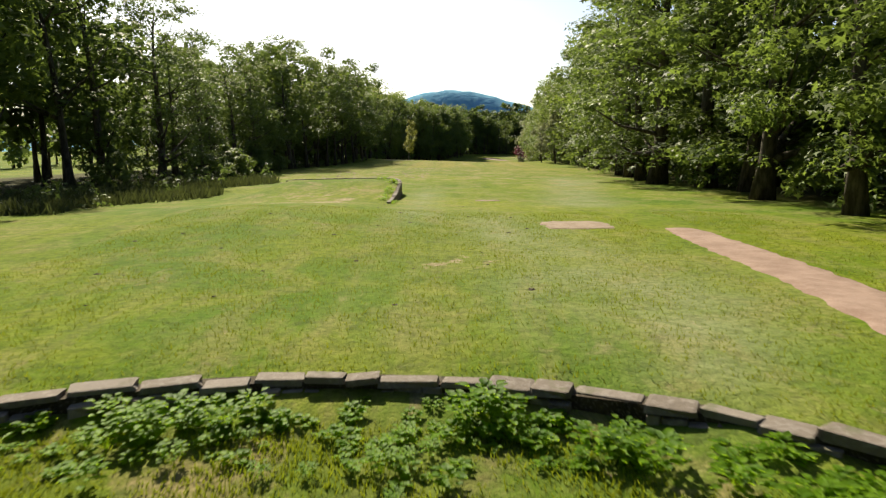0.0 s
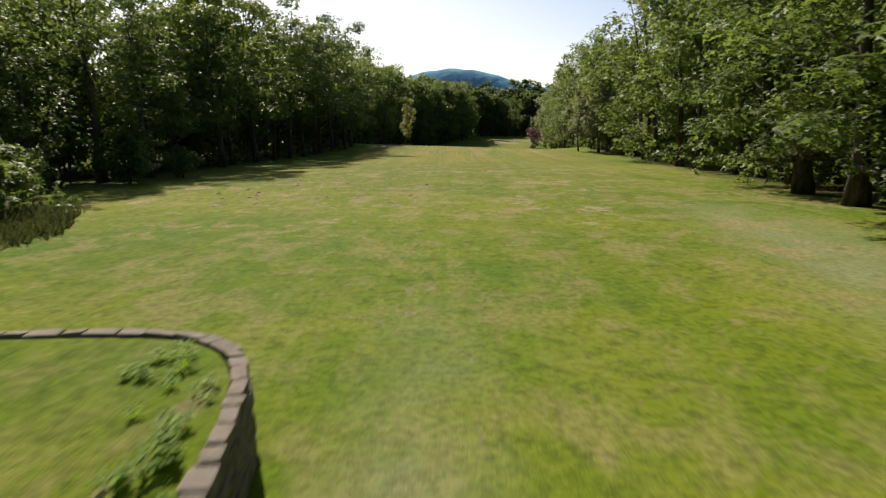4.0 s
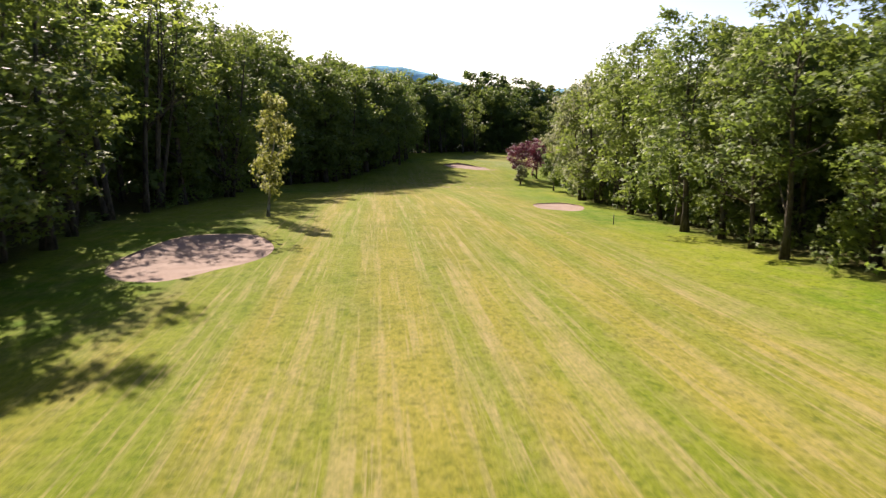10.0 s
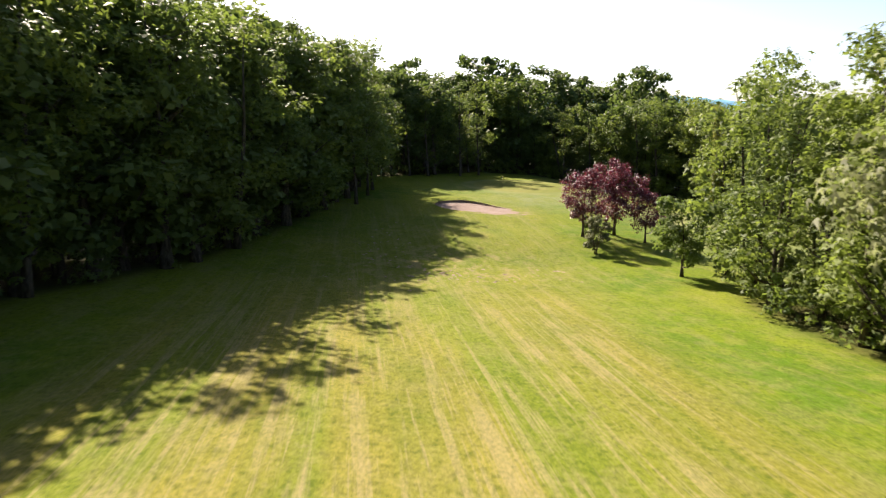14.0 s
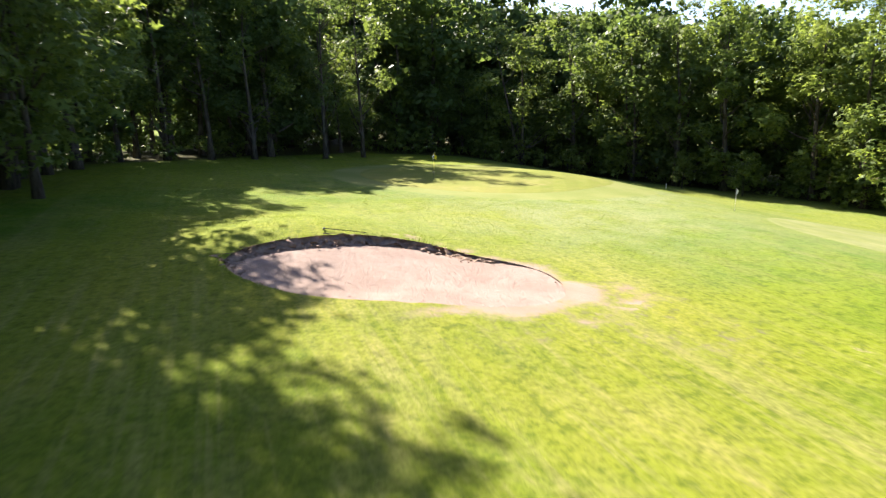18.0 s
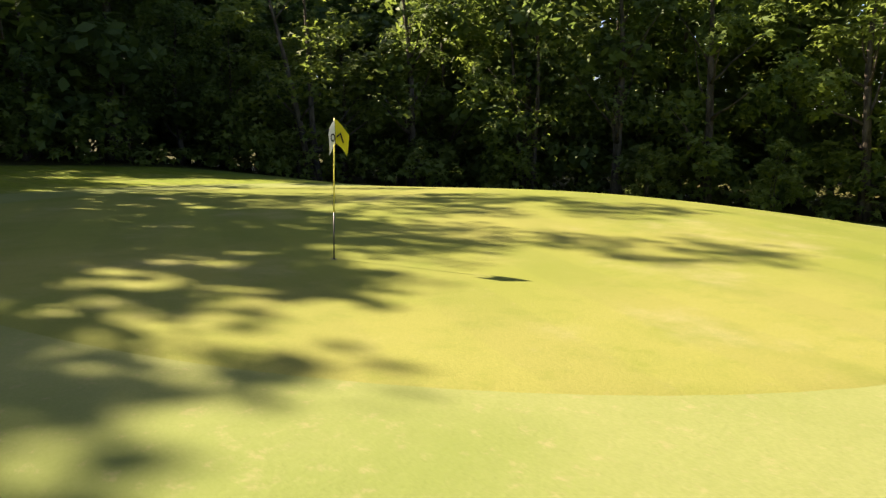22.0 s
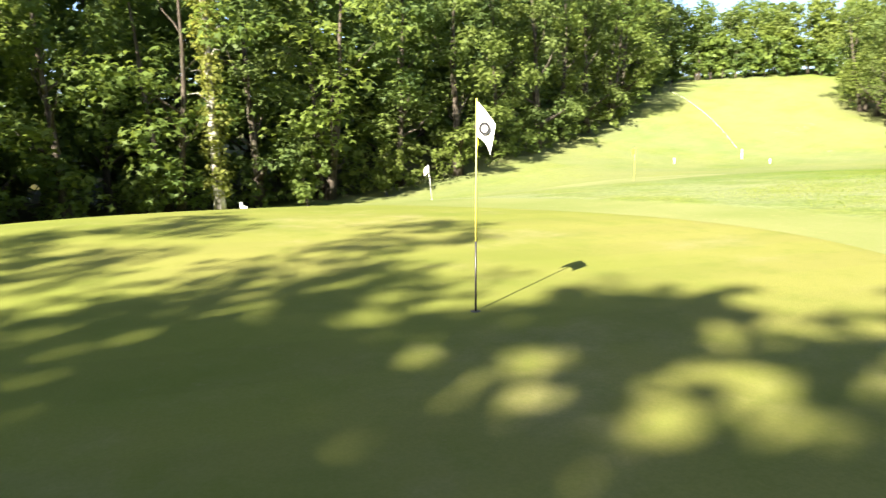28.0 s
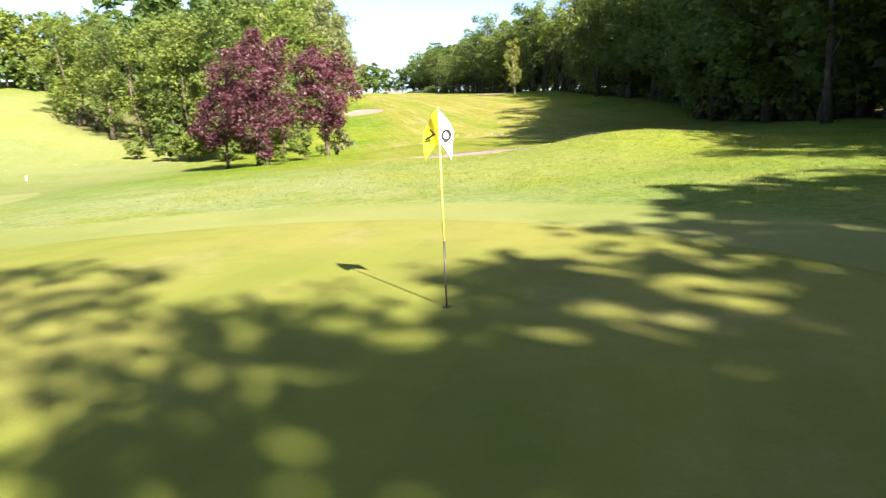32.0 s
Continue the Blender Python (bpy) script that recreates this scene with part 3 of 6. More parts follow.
def zones(me, x, y):
    """Which turf is mown fairway, which is worn, and where leaf litter lies."""
    mid = (np.maximum(left_x(y), -18) + np.minimum(right_x(y), 34)) / 2
    mown = sst(19, 12, np.abs(x - mid)) * sst(55, 150, y) * (0.45 + 0.55 * sst(305, 265, y)) * sst(345, 330, y) + 0.12 * sst(336, 346, y) * sst(12, 18, x) * sst(60, 50, x)
    worn = np.maximum(sst(120, 95, y) * (0.5 + 0.35 * sst(45, 65, y)), 0.25) * np.where(x > 60, 0.5, 1.0)
    worn = np.maximum(worn, lump(x, y, 15, 297, 14, 12, 0.9))
    worn = worn * (1 - 0.7 * sst(318, 330, y))
    worn = np.maximum(worn, lump(x, y, -7, 34, 4.5, 9, 1.6)) * (1 - lump(x, y, 3, 20, 14, 16, 0.45))
    worn = np.maximum(worn, sst(BED_R, BED_R - 0.3, np.hypot(x - BED_X, y - BED_Y)))
    scar = np.zeros_like(x)
    for cx, cy, sx, sy, k in SCARS:
        scar = np.maximum(scar, lump(x, y, cx, cy, sx, sy, k))
    dried = np.zeros_like(x)
    for x0, y0, x1, y1, w, k in ((2.9, 7.5, 1.5, 23, 1.2, 1.2), (6.0, 30, 10.8, 64, 1.5, 1.3), (-0.95, 22, -1.0, 45, 0.6, 1.1), (8.2, 40, 13, 62, 0.9, 0.9), (3.0, 8, 4.6, 12, 1.3, 1.0)):
        u = np.clip((y - y0) / (y1 - y0), 0, 1)
        dried = np.maximum(dried, k * np.exp(-((x - x0 - (x1 - x0) * u) / w) ** 2) * sst(y0 - 3, y0 + 2, y) * sst(y1 + 8, y1 - 4, y))
    spill = np.zeros_like(x)
    for cx, cy, sx, sy, k in SPILL:
        spill = np.maximum(spill, lump(x, y, cx, cy, sx, sy, k))
    fringe = sst(1.06, 0.90, np.hypot((x - 39.9) / 13.9, (y - 367.4) / 14.5))
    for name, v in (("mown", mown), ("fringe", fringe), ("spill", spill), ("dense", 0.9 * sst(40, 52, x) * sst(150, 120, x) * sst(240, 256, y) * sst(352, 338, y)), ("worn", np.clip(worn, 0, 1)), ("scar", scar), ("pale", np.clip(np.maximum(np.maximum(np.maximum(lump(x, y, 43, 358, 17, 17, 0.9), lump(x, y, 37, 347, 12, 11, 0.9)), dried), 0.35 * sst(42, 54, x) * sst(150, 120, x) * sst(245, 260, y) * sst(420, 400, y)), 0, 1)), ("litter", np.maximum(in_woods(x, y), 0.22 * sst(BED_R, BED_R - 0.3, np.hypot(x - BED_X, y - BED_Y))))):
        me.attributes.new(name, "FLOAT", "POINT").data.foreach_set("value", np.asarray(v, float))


def polar_sheet(name, rings, count, place, height, material, close=False):
    """A sheet of rings round a centre; place(t, r) gives x, y and height(x, y, t, r) the level."""
    t = np.linspace(0, 2 * math.pi, count, endpoint=False)
    verts, faces = [], []
    for r in rings:
        x, y = place(t, r)
        verts += list(zip(x, y, height(x, y, t, r)))
    for i in range(len(rings) - 1):
        for k in range(count):
            a, b = i * count + k, i * count + (k + 1) % count
            faces.append((b, b + count, a + count, a))
    if close:
        faces.append(tuple(range((len(rings) - 1) * count, len(rings) * count)))
    me = mesh_of(name, [tuple(map(float, v)) for v in verts], faces, material, True)
    v = np.array(verts, float)
    zones(me, v[:, 0], v[:, 1])
    return me


def rag(x, y, f, h):
    return h * (np.sin(x * 3.1 * f + 1.3 * np.sin(y * 2.3 * f)) * np.sin(y * 2.7 * f + 0.7) + 0.6 * np.sin(x * 7.9 * f + y * 5.3 * f))


def build_bunker(b, label):
    root = thing("bunker", (b.cx, b.cy, land1(b.cx, b.cy) - b.deep), label, "bunker", "sand bunkers on the hole")
    shift = Matrix.Translation(-Vector((b.cx, b.cy, land1(b.cx, b.cy) - b.deep)))

    def rim(x, y, t, r):
        return land(x, y) + 0.012 * np.exp(-(r - 1) * 14) + rag(x, y, 1.0, 0.012) * np.exp(-(r - 1) * 5) - 0.03 * sst(1.5, 1.8, r)

    def bowl(x, y, t, r):
        return land(x, y) - b.drop(t) * r**3 - b.deep * (1 - r**2.5) * 0.8 - 0.015 * r + rag(x, y, 0.6, 0.02) * (1 - 0.8 * r**4)

    me = polar_sheet("grass_rim", [1.8, 1.6, 1.4, 1.25, 1.15, 1.08, 1.03, 1.0], 120, b.place, rim, turf)
    me.transform(shift)
    part("grass_rim", me, root, "mown grass running up to the bunker edge")
    me = polar_sheet("sand", [1.0, 0.97, 0.9, 0.8, 0.68, 0.54, 0.4, 0.26, 0.12], 120, b.place, bowl, bunker_sand, True)
    me.transform(shift)
    part("sand", me, root, "pale pinkish raked sand")

    rng = np.random.default_rng(int(b.seed * 100))
    ring = list(np.linspace(1.022, 0.90, 9))
    ragged_r = {r: 0.018 * np.convolve(rng.normal(size=300), [0.5, 1, 0.5], "same") for r in ring}
    ragged_z = {r: 0.055 * min(1, b.lip * 3) * np.convolve(rng.normal(size=300), [0.5, 1, 0.5], "same") for r in ring}

    def lip(x, y, t, r):
        k = (1.022 - r) / 0.122
        foot = bowl(x, y, t, r) - 0.05
        high = np.clip((b.drop(t) - 0.05) / 0.15, 0, 1)
        top = land(x, y) + 0.022 * high - 0.05 * (1 - high)
        return top + (foot - top) * k**0.55 + high * ragged_z[r] * (0.25 if k < 0.05 else 1.0 - 0.5 * k)

    def ragged(t, r):
        return b.place(t, r + ragged_r[r])

    me = polar_sheet("earth_lip", ring, 300, ragged, lip, lip_soil)
    me.transform(shift)
    part("earth_lip", me, root, "crumbling brown earth lip")
    return root


def oval(cx, cy, a, b, turn=0.0, wob=0.03, seed=0.0):
    def place(t, r):
        e = r * (1 + wob * np.sin(2 * t + seed) + wob * np.sin(3 * t + 2 * seed))
        u, v = a * e * np.cos(t), b * e * np.sin(t)
        c, s = math.cos(radians(turn)), math.sin(radians(turn))
        return cx + u * c - v * s, cy + u * s + v * c
    return place


ground = build_ground()
build_bunker(BUNKERS[0], "kidney sand bunker on the shaded side of the fairway")
build_bunker(BUNKERS[1], "long sand bunker beside the fairway woods")
build_bunker(BUNKERS[2], "greenside sand bunker with a crumbling earth back lip")


def draped(rise):
    def height(x, y, t, r):
        return land(x, y) + rise * sst(1.0, 0.97, r) - 0.02 * sst(0.985, 1.0, r)
    return height


GREEN = oval(39.5, 367.8, 10.8, 11.6, 8, 0.03, 1.0)
green_rings = [1.0, 0.985, 0.96, 0.92, 0.86, 0.78, 0.69, 0.6, 0.5, 0.4, 0.3, 0.2, 0.1]
tagged(part("apron", polar_sheet("apron", green_rings, 128, oval(39.9, 367.4, 14.8, 15.4, 8, 0.03, 1.0), draped(0.012), turf, True)),
       "paler fringe of short grass round the putting green", "apron", kind="structure")
tagged(part("putting_green", polar_sheet("putting_green", green_rings, 128, GREEN, draped(0.024), putting_turf, True)),
       "smooth yellow-green putting surface with faint mowing bands", "putting green", kind="structure")
tagged(part("practice_green", polar_sheet("practice_green", green_rings, 96, oval(56, 338, 8.2, 12, -10, 0.05, 3.0), draped(0.02), apron_turf, True)),
       "second closely mown green on lower ground", "putting green", kind="structure")


# ---- trees ----
def leaf_cloud(rng, centers, radii, per, size, flat=0.75, droop=0.0):
    """Quads of leaves scattered in clumps. Arrays in, vertices and faces out."""
    n = len(centers)
    which = np.repeat(np.arange(n), per)
    d = rng.normal(size=(len(which), 3))
    d /= np.linalg.norm(d, axis=1, keepdims=True) + 1e-9
    rad = radii[which] * rng.random(len(which)) ** 0.42
    p = centers[which] + d * rad[:, None] * np.array([1, 1, flat])
    if droop:
        p[:, 2] -= droop * rng.random(len(which)) ** 2 * radii[which]
    nrm = d * 0.8 + rng.normal(size=d.shape) * 0.55 + np.array([0, 0, 0.5])
    nrm /= np.linalg.norm(nrm, axis=1, keepdims=True)
    u = np.cross(nrm, rng.normal(size=d.shape))
    u /= np.linalg.norm(u, axis=1, keepdims=True) + 1e-9
    v = np.cross(nrm, u)
    if droop:
        u = u * 0.5 + np.array([0, 0, -1.0])
    s = size * rng.uniform(0.6, 1.35, len(which))[:, None]
    a, b = u * s * 0.62, v * s * 0.36
    k = nrm * s * 0.10
    verts = np.stack([p - a, p - b * 1.1 + k, p + a, p + b * 1.1 + k], 1).reshape(-1, 3)
    return verts, np.arange(len(verts)).reshape(-1, 4)


def spray_cloud(rng, centers, radii, per, size, flat=0.75, droop=0.0):
    """Sprays of leaves scattered in clumps: each is a four-lobed, cupped star of leaves, most of them lying level."""
    n = len(centers)
    which = np.repeat(np.arange(n), per)
    m = len(which)
    d = rng.normal(size=(m, 3))
    d /= np.linalg.norm(d, axis=1, keepdims=True) + 1e-9
    p = centers[which] + d * (radii[which] * rng.random(m) ** 0.42)[:, None] * np.array([1, 1, flat])
    if droop:
        p[:, 2] -= droop * rng.random(m) ** 2 * radii[which]
    nrm = d * 0.7 + rng.normal(size=d.shape) * 0.42 + np.array([0, 0, 0.75])
    nrm /= np.linalg.norm(nrm, axis=1, keepdims=True)
    u = np.cross(nrm, rng.normal(size=d.shape))
    u /= np.linalg.norm(u, axis=1, keepdims=True) + 1e-9
    v = np.cross(nrm, u)
    s = size * rng.uniform(0.7, 1.35, m)
    rows = []
    for k in range(8):
        a = 2 * math.pi * k / 8 + rng.uniform(-0.2, 0.2, m)
        r = s * (rng.uniform(0.72, 1.2, m) if k % 2 == 0 else rng.uniform(0.26, 0.44, m))
        lift = s * (rng.uniform(-0.34, 0.05, m) if k % 2 == 0 else rng.uniform(0.0, 0.12, m))
        q = p + u * (r * np.cos(a))[:, None] + v * (0.8 * r * np.sin(a))[:, None] + nrm * lift[:, None]
        if droop:
            q[:, 2] -= 0.5 * r * (k % 2 == 0)
        rows.append(q)
    verts = np.stack(rows, 1).reshape(-1, 3)
    return verts, np.arange(len(verts)).reshape(-1, 8)


def cloud_mesh(name, verts, quads, material):
    k = quads.shape[1]
    me = bpy.data.meshes.new(name)
    me.vertices.add(len(verts))
    me.vertices.foreach_set("co", np.asarray(verts, float).ravel())
    me.loops.add(quads.size)
    me.loops.foreach_set("vertex_index", quads.ravel())
    me.polygons.add(len(quads))
    me.polygons.foreach_set("loop_start", np.arange(len(quads)) * k)
    me.polygons.foreach_set("loop_total", np.full(len(quads), k))
    me.update(calc_edges=True)
    me.materials.append(material)
    return me


def crown_clumps(rng, high, low, wide, count, shape, lean=(0, 0), squash=0.75, tight=1.0):
    """Leaf clumps that cover the tops and outsides of rounded boughs, which fill a crown between two heights."""
    c, r = [], []
    each = 10
    boughs = max(5, count // 8)
    turn = rng.random() * 6.28
    for k in range(boughs):
        u = min(1.0, max(0.0, (k + 0.1 + 0.8 * rng.random()) / boughs))
        t = turn + 2.4 * k + rng.normal() * 0.4
        if shape == "round":
            w = math.sin(math.pi * min(1, 0.16 + 0.74 * u)) ** 0.6
        elif shape == "tall":
            w = (1 - 0.9 * u) ** 0.5 * min(1, 0.55 + 2.0 * u)
        else:
            w = min(1, 0.55 + 1.2 * u) * (1 - max(0, u - 0.62) / 0.38 * 0.6)
        out = wide * w * (rng.uniform(0.34, 0.84) if k % 3 else rng.uniform(0.08, 0.4))
        size = tight * wide * rng.uniform(0.34, 0.52) * (0.62 + 0.38 * w)
        mid = np.array([out * math.cos(t) + lean[0] * u, out * math.sin(t) + lean[1] * u, low + size * 0.5 + (high - low - size) * u])
        for q in range(each):
            d = rng.normal(size=3) + np.array([math.cos(t) * 0.55, math.sin(t) * 0.55, 0.45])
            d /= np.linalg.norm(d)
            reach = rng.uniform(0.58, 1.02) if q > 0 else rng.uniform(0.1, 0.5)
            c.append(mid + d * size * reach * np.array([1, 1, squash]))
            r.append(size * rng.uniform(0.42, 0.62))
    return np.array(c), np.array(r)


def wood_mesh(name, rng, high, girth, clumps, material, limbs=9, lean=(0, 0), split=1, bare=0.3, crook=0.25):
    """Trunk (or several stems) that tapers, with limbs that reach into the crown."""
    bits = []
    stems = []
    for s in range(split):
        a = rng.random() * 6.28
        off = 0.0 if split == 1 else girth * 1.2
        spread = 0.0 if split == 1 else high * 0.10
        pts, rad = [], []
        n = 9
        for i in range(n):
            u = i / (n - 1)
            pts.append((off * math.cos(a) + spread * u * math.cos(a) + lean[0] * u + crook * math.sin(3.1 * u * 2 + a) * u,
                        off * math.sin(a) + spread * u * math.sin(a) + lean[1] * u + crook * math.cos(2.3 * u * 2 + a) * u, high * 0.84 * u - 0.15 * (i == 0)))
            flare = 1 + 0.55 * max(0, 1 - u * 9)
            rad.append(max(0.02, girth * flare * (1 - 0.92 * u) / (1 if split == 1 else 1.35)))
        stems.append((pts, rad))
        bits.append(tube(pts, rad, 9))
    order = rng.permutation(len(clumps))[:limbs]
    for k in order:
        pts, rad = stems[int(rng.integers(len(stems)))]
        tip = clumps[k]
        u0 = min(0.86, max(bare, (tip[2] / (high * 0.84)) - rng.uniform(0.10, 0.24)))
        i = u0 * (len(pts) - 1)
        j = int(i)
        base = Vector(pts[j]).lerp(Vector(pts[min(j + 1, len(pts) - 1)]), i - j)
        tipv = Vector(tip)
        mid = base.lerp(tipv, 0.5) + Vector((0, 0, -0.08 * (tipv - base).length)) + Vector(rng.normal(size=3)) * 0.12
        r0 = max(0.025, rad[j] * 0.55)
        bits.append(tube([base, base.lerp(mid, 0.5) + Vector(rng.normal(size=3)) * 0.06, mid, tipv], [r0, r0 * 0.7, r0 * 0.45, r0 * 0.14], 6))
    return mesh_of(name, *joined(bits), material, True)


def tree_meshes(kind, seed, high, low, wide, girth, clumps, per, leaf, shape, leafmat, barkmat, lean=(0, 0), limbs=9, split=1, droop=0.0, flat=0.75, squash=0.75, tight=1.0):
    rng = np.random.default_rng(seed)
    c, r = crown_clumps(rng, high, low, wide, clumps, shape, lean, squash, tight)
    if leaf < 0.4:
        v, q = spray_cloud(rng, c, r, max(6, int(per * 0.44)), leaf * 0.92, flat, droop)
    else:
        v, q = leaf_cloud(rng, c, r, per, leaf, flat, droop)
    v[:, 2] = np.maximum(v[:, 2], 0.15)
    return wood_mesh("trunk", rng, high, girth, c, barkmat, limbs, lean, split, bare=max(0.12, low / high * 0.7)), cloud_mesh("crown", v, q, leafmat)


def tree(meshes, place, label, category="tree", group="", name="tree", turn=0.0, size=1.0, tall=1.0):
    root = thing(name, (0, 0, 0), label, category, group)
    part("trunk", meshes[0], root)
    part("crown", meshes[1], root)
    root.matrix_basis = Matrix.Translation(place) @ Matrix.Rotation(radians(turn), 4, "Z") @ Matrix.Diagonal((size, size, size * tall, 1))
    return root


# near stock: fine leaves; deep stock: coarser leaves for the rows behind
OAKS = [tree_meshes("oak", 11, 20, 1.6, 5.2, 0.34, 130, 54, 0.28, "round", oak_leaf, bark, (0.6, 0.3), 14),
        tree_meshes("oak", 12, 19, 2.6, 5.4, 0.30, 120, 54, 0.28, "spread", oak_leaf, bark, (-0.5, 0.6), 14),
        tree_meshes("oak", 13, 21, 1.4, 4.6, 0.32, 126, 54, 0.28, "tall", oak_leaf, bark, (0.3, -0.6), 14)]
ASHES = [tree_meshes("ash", 21, 19, 1.0, 4.6, 0.26, 126, 52, 0.28, "tall", ash_leaf, bark, (0.5, 0.2), 14),
         tree_meshes("ash", 22, 18, 0.9, 5.0, 0.28, 126, 52, 0.28, "round", ash_leaf, bark, (-0.3, 0.5), 14, 2)]
LANKY = [tree_meshes("oak", 31, 18, 4.2, 4.6, 0.20, 88, 50, 0.27, "round", oak_leaf, bark, (0.7, 0.5), 16),
         tree_meshes("oak", 32, 19, 4.6, 4.6, 0.20, 88, 50, 0.27, "spread", oak_leaf, bark, (-0.6, 0.8), 16),
         tree_meshes("oak", 34, 17, 3.0, 4.2, 0.18, 88, 50, 0.27, "tall", ash_leaf, bark, (0.4, -0.5), 16)]
SPARSE = [tree_meshes("oak", 33, 16, 4.6, 4.2, 0.18, 50, 30, 0.26, "round", ash_leaf, bark, (0.9, 0.5), 24, 3)]
AIRY = [tree_meshes("ash", 35, 22, 4.0, 4.6, 0.24, 80, 46, 0.27, "round", oak_leaf, bark, (0.5, 0.4), 18),
        tree_meshes("ash", 36, 22, 3.4, 4.4, 0.24, 80, 46, 0.27, "spread", ash_leaf, bark, (-0.5, 0.4), 18)]
FINE = [tree_meshes("oak", 37, 20, 0.9, 5.8, 0.34, 176, 64, 0.20, "round", oak_leaf, bark, (0.6, 0.3), 16, 1, 0.0, 0.7, 0.45, 0.80),
        tree_meshes("oak", 38, 21, 1.1, 5.6, 0.34, 176, 64, 0.20, "spread", oak_leaf, bark, (-0.4, 0.5), 16, 1, 0.0, 0.7, 0.45, 0.80)]
DEEP = [tree_meshes("oak", 41, 20, 3.0, 5.2, 0.24, 112, 15, 0.60, "round", oak_leaf, bark, (0.5, 0.2), 5),
        tree_meshes("oak", 42, 19, 4.0, 5.0, 0.22, 112, 15, 0.60, "spread", oak_leaf, bark, (-0.4, 0.4), 5),
        tree_meshes("ash", 43, 19, 2.5, 4.8, 0.22, 112, 15, 0.60, "tall", ash_leaf, bark, (0.2, 0.5), 5)]
LEAFY = [tree_meshes("ash", 44, 16, 0.4, 5.0, 0.24, 128, 18, 0.46, "round", ash_leaf, bark, (0.2, 0.2), 5),
         tree_meshes("oak", 45, 16, 0.6, 4.8, 0.24, 128, 18, 0.46, "tall", oak_leaf, bark, (0.2, -0.3), 5)]
FAR = [tree_meshes("oak", 46, 18, 1.0, 5.6, 0.24, 88, 12, 0.85, "round", oak_leaf, bark, (0.2, 0.2), 2),
       tree_meshes("ash", 47, 18, 1.0, 5.4, 0.24, 88, 12, 0.85, "tall", ash_leaf, bark, (0.2, 0.2), 2)]
ON_EDGE = "tall deciduous tree in full summer leaf at the wood's edge"
plan = random.Random(7)
TOPS = {}


def own_height(me):
    if me[1].name not in TOPS:
        TOPS[me[1].name] = max(v.co.z for v in me[1].vertices)
    return TOPS[me[1].name]


def stand(me, x, y, high):
    """Where a tree of that stock stands, turned and scaled to its height."""
    s = high / own_height(me)
    w = s * plan.uniform(0.98, 1.22)
    return Matrix.Translation((x, y, land1(x, y) - 0.05)) @ Matrix.Rotation(plan.uniform(0, 6.28), 4, "Z") @ Matrix.Diagonal((w, w, s, 1))


def plant(stock, x, y, high, label, group, broad=1.0):
    me = plan.choice(stock)
    root = tree(me, (0, 0, 0), label, "tree", group)
    root.matrix_basis = stand(me, x, y, high) @ Matrix.Diagonal((broad, broad, 1, 1))
    return root


def raw(me):
    co = np.empty(len(me.vertices) * 3)
    me.vertices.foreach_get("co", co)
    lv = np.empty(len(me.loops), int)
    me.loops.foreach_get("vertex_index", lv)
    st, tot = np.empty(len(me.polygons), int), np.empty(len(me.polygons), int)
    me.polygons.foreach_get("loop_start", st)
    me.polygons.foreach_get("loop_total", tot)
    return co.reshape(-1, 3), lv, st, tot


def coarser(me):
    """Half of a crown's leaves, each as much larger."""
    co, lv, st, tot = raw(me)
    q = co.reshape(-1, 4, 3)[::2]
    q = q.mean(1, keepdims=True) + (q - q.mean(1, keepdims=True)) * 1.41
    n = len(q)
    return q.reshape(-1, 3), np.arange(4 * n), np.arange(n) * 4, np.full(n, 4)


def massed(name, items, label, category, coarse=False):
    """Trees that nobody could count, joined into one object: items of (meshes, matrix)."""
    mats, cos, lvs, sts, tots, mi = [], [], [], [], [], []
    nv = nl = 0
    cache = {}
    for pair, m in items:
        for me in pair:
            if me.name not in cache:
                cache[me.name] = coarser(me) if coarse and me is pair[1] else raw(me)
            co, lv, st, tot = cache[me.name]
            if me.materials[0] not in mats:
                mats.append(me.materials[0])
            a = np.array(m)
            cos.append(co @ a[:3, :3].T + a[:3, 3])
            lvs.append(lv + nv)
            sts.append(st + nl)
            tots.append(tot)
            mi.append(np.full(len(st), mats.index(me.materials[0])))
            nv, nl = nv + len(co), nl + len(lv)
    me = bpy.data.meshes.new(name)
    me.vertices.add(nv)
    me.vertices.foreach_set("co", np.concatenate(cos).ravel())
    me.loops.add(nl)
    me.loops.foreach_set("vertex_index", np.concatenate(lvs))
    st = np.concatenate(sts)
    me.polygons.add(len(st))
    me.polygons.foreach_set("loop_start", st)
    me.polygons.foreach_set("loop_total", np.concatenate(tots))
    for m in mats:
        me.materials.append(m)
    me.polygons.foreach_set("material_index", np.concatenate(mi))
    me.update(calc_edges=True)
    return tagged(new(name, me), label, category, kind="stuff")


def left_height(y):
    return float(np.interp(y, [0, 35, 57, 65, 82, 96, 125, 160, 195, 215, 240, 265, 290, 325, 358, 370], [20, 22, 22, 14.5, 13.5, 17.5, 19.5, 21.5, 21, 23, 24, 26.5, 26.5, 25.5, 25, 21.5]))


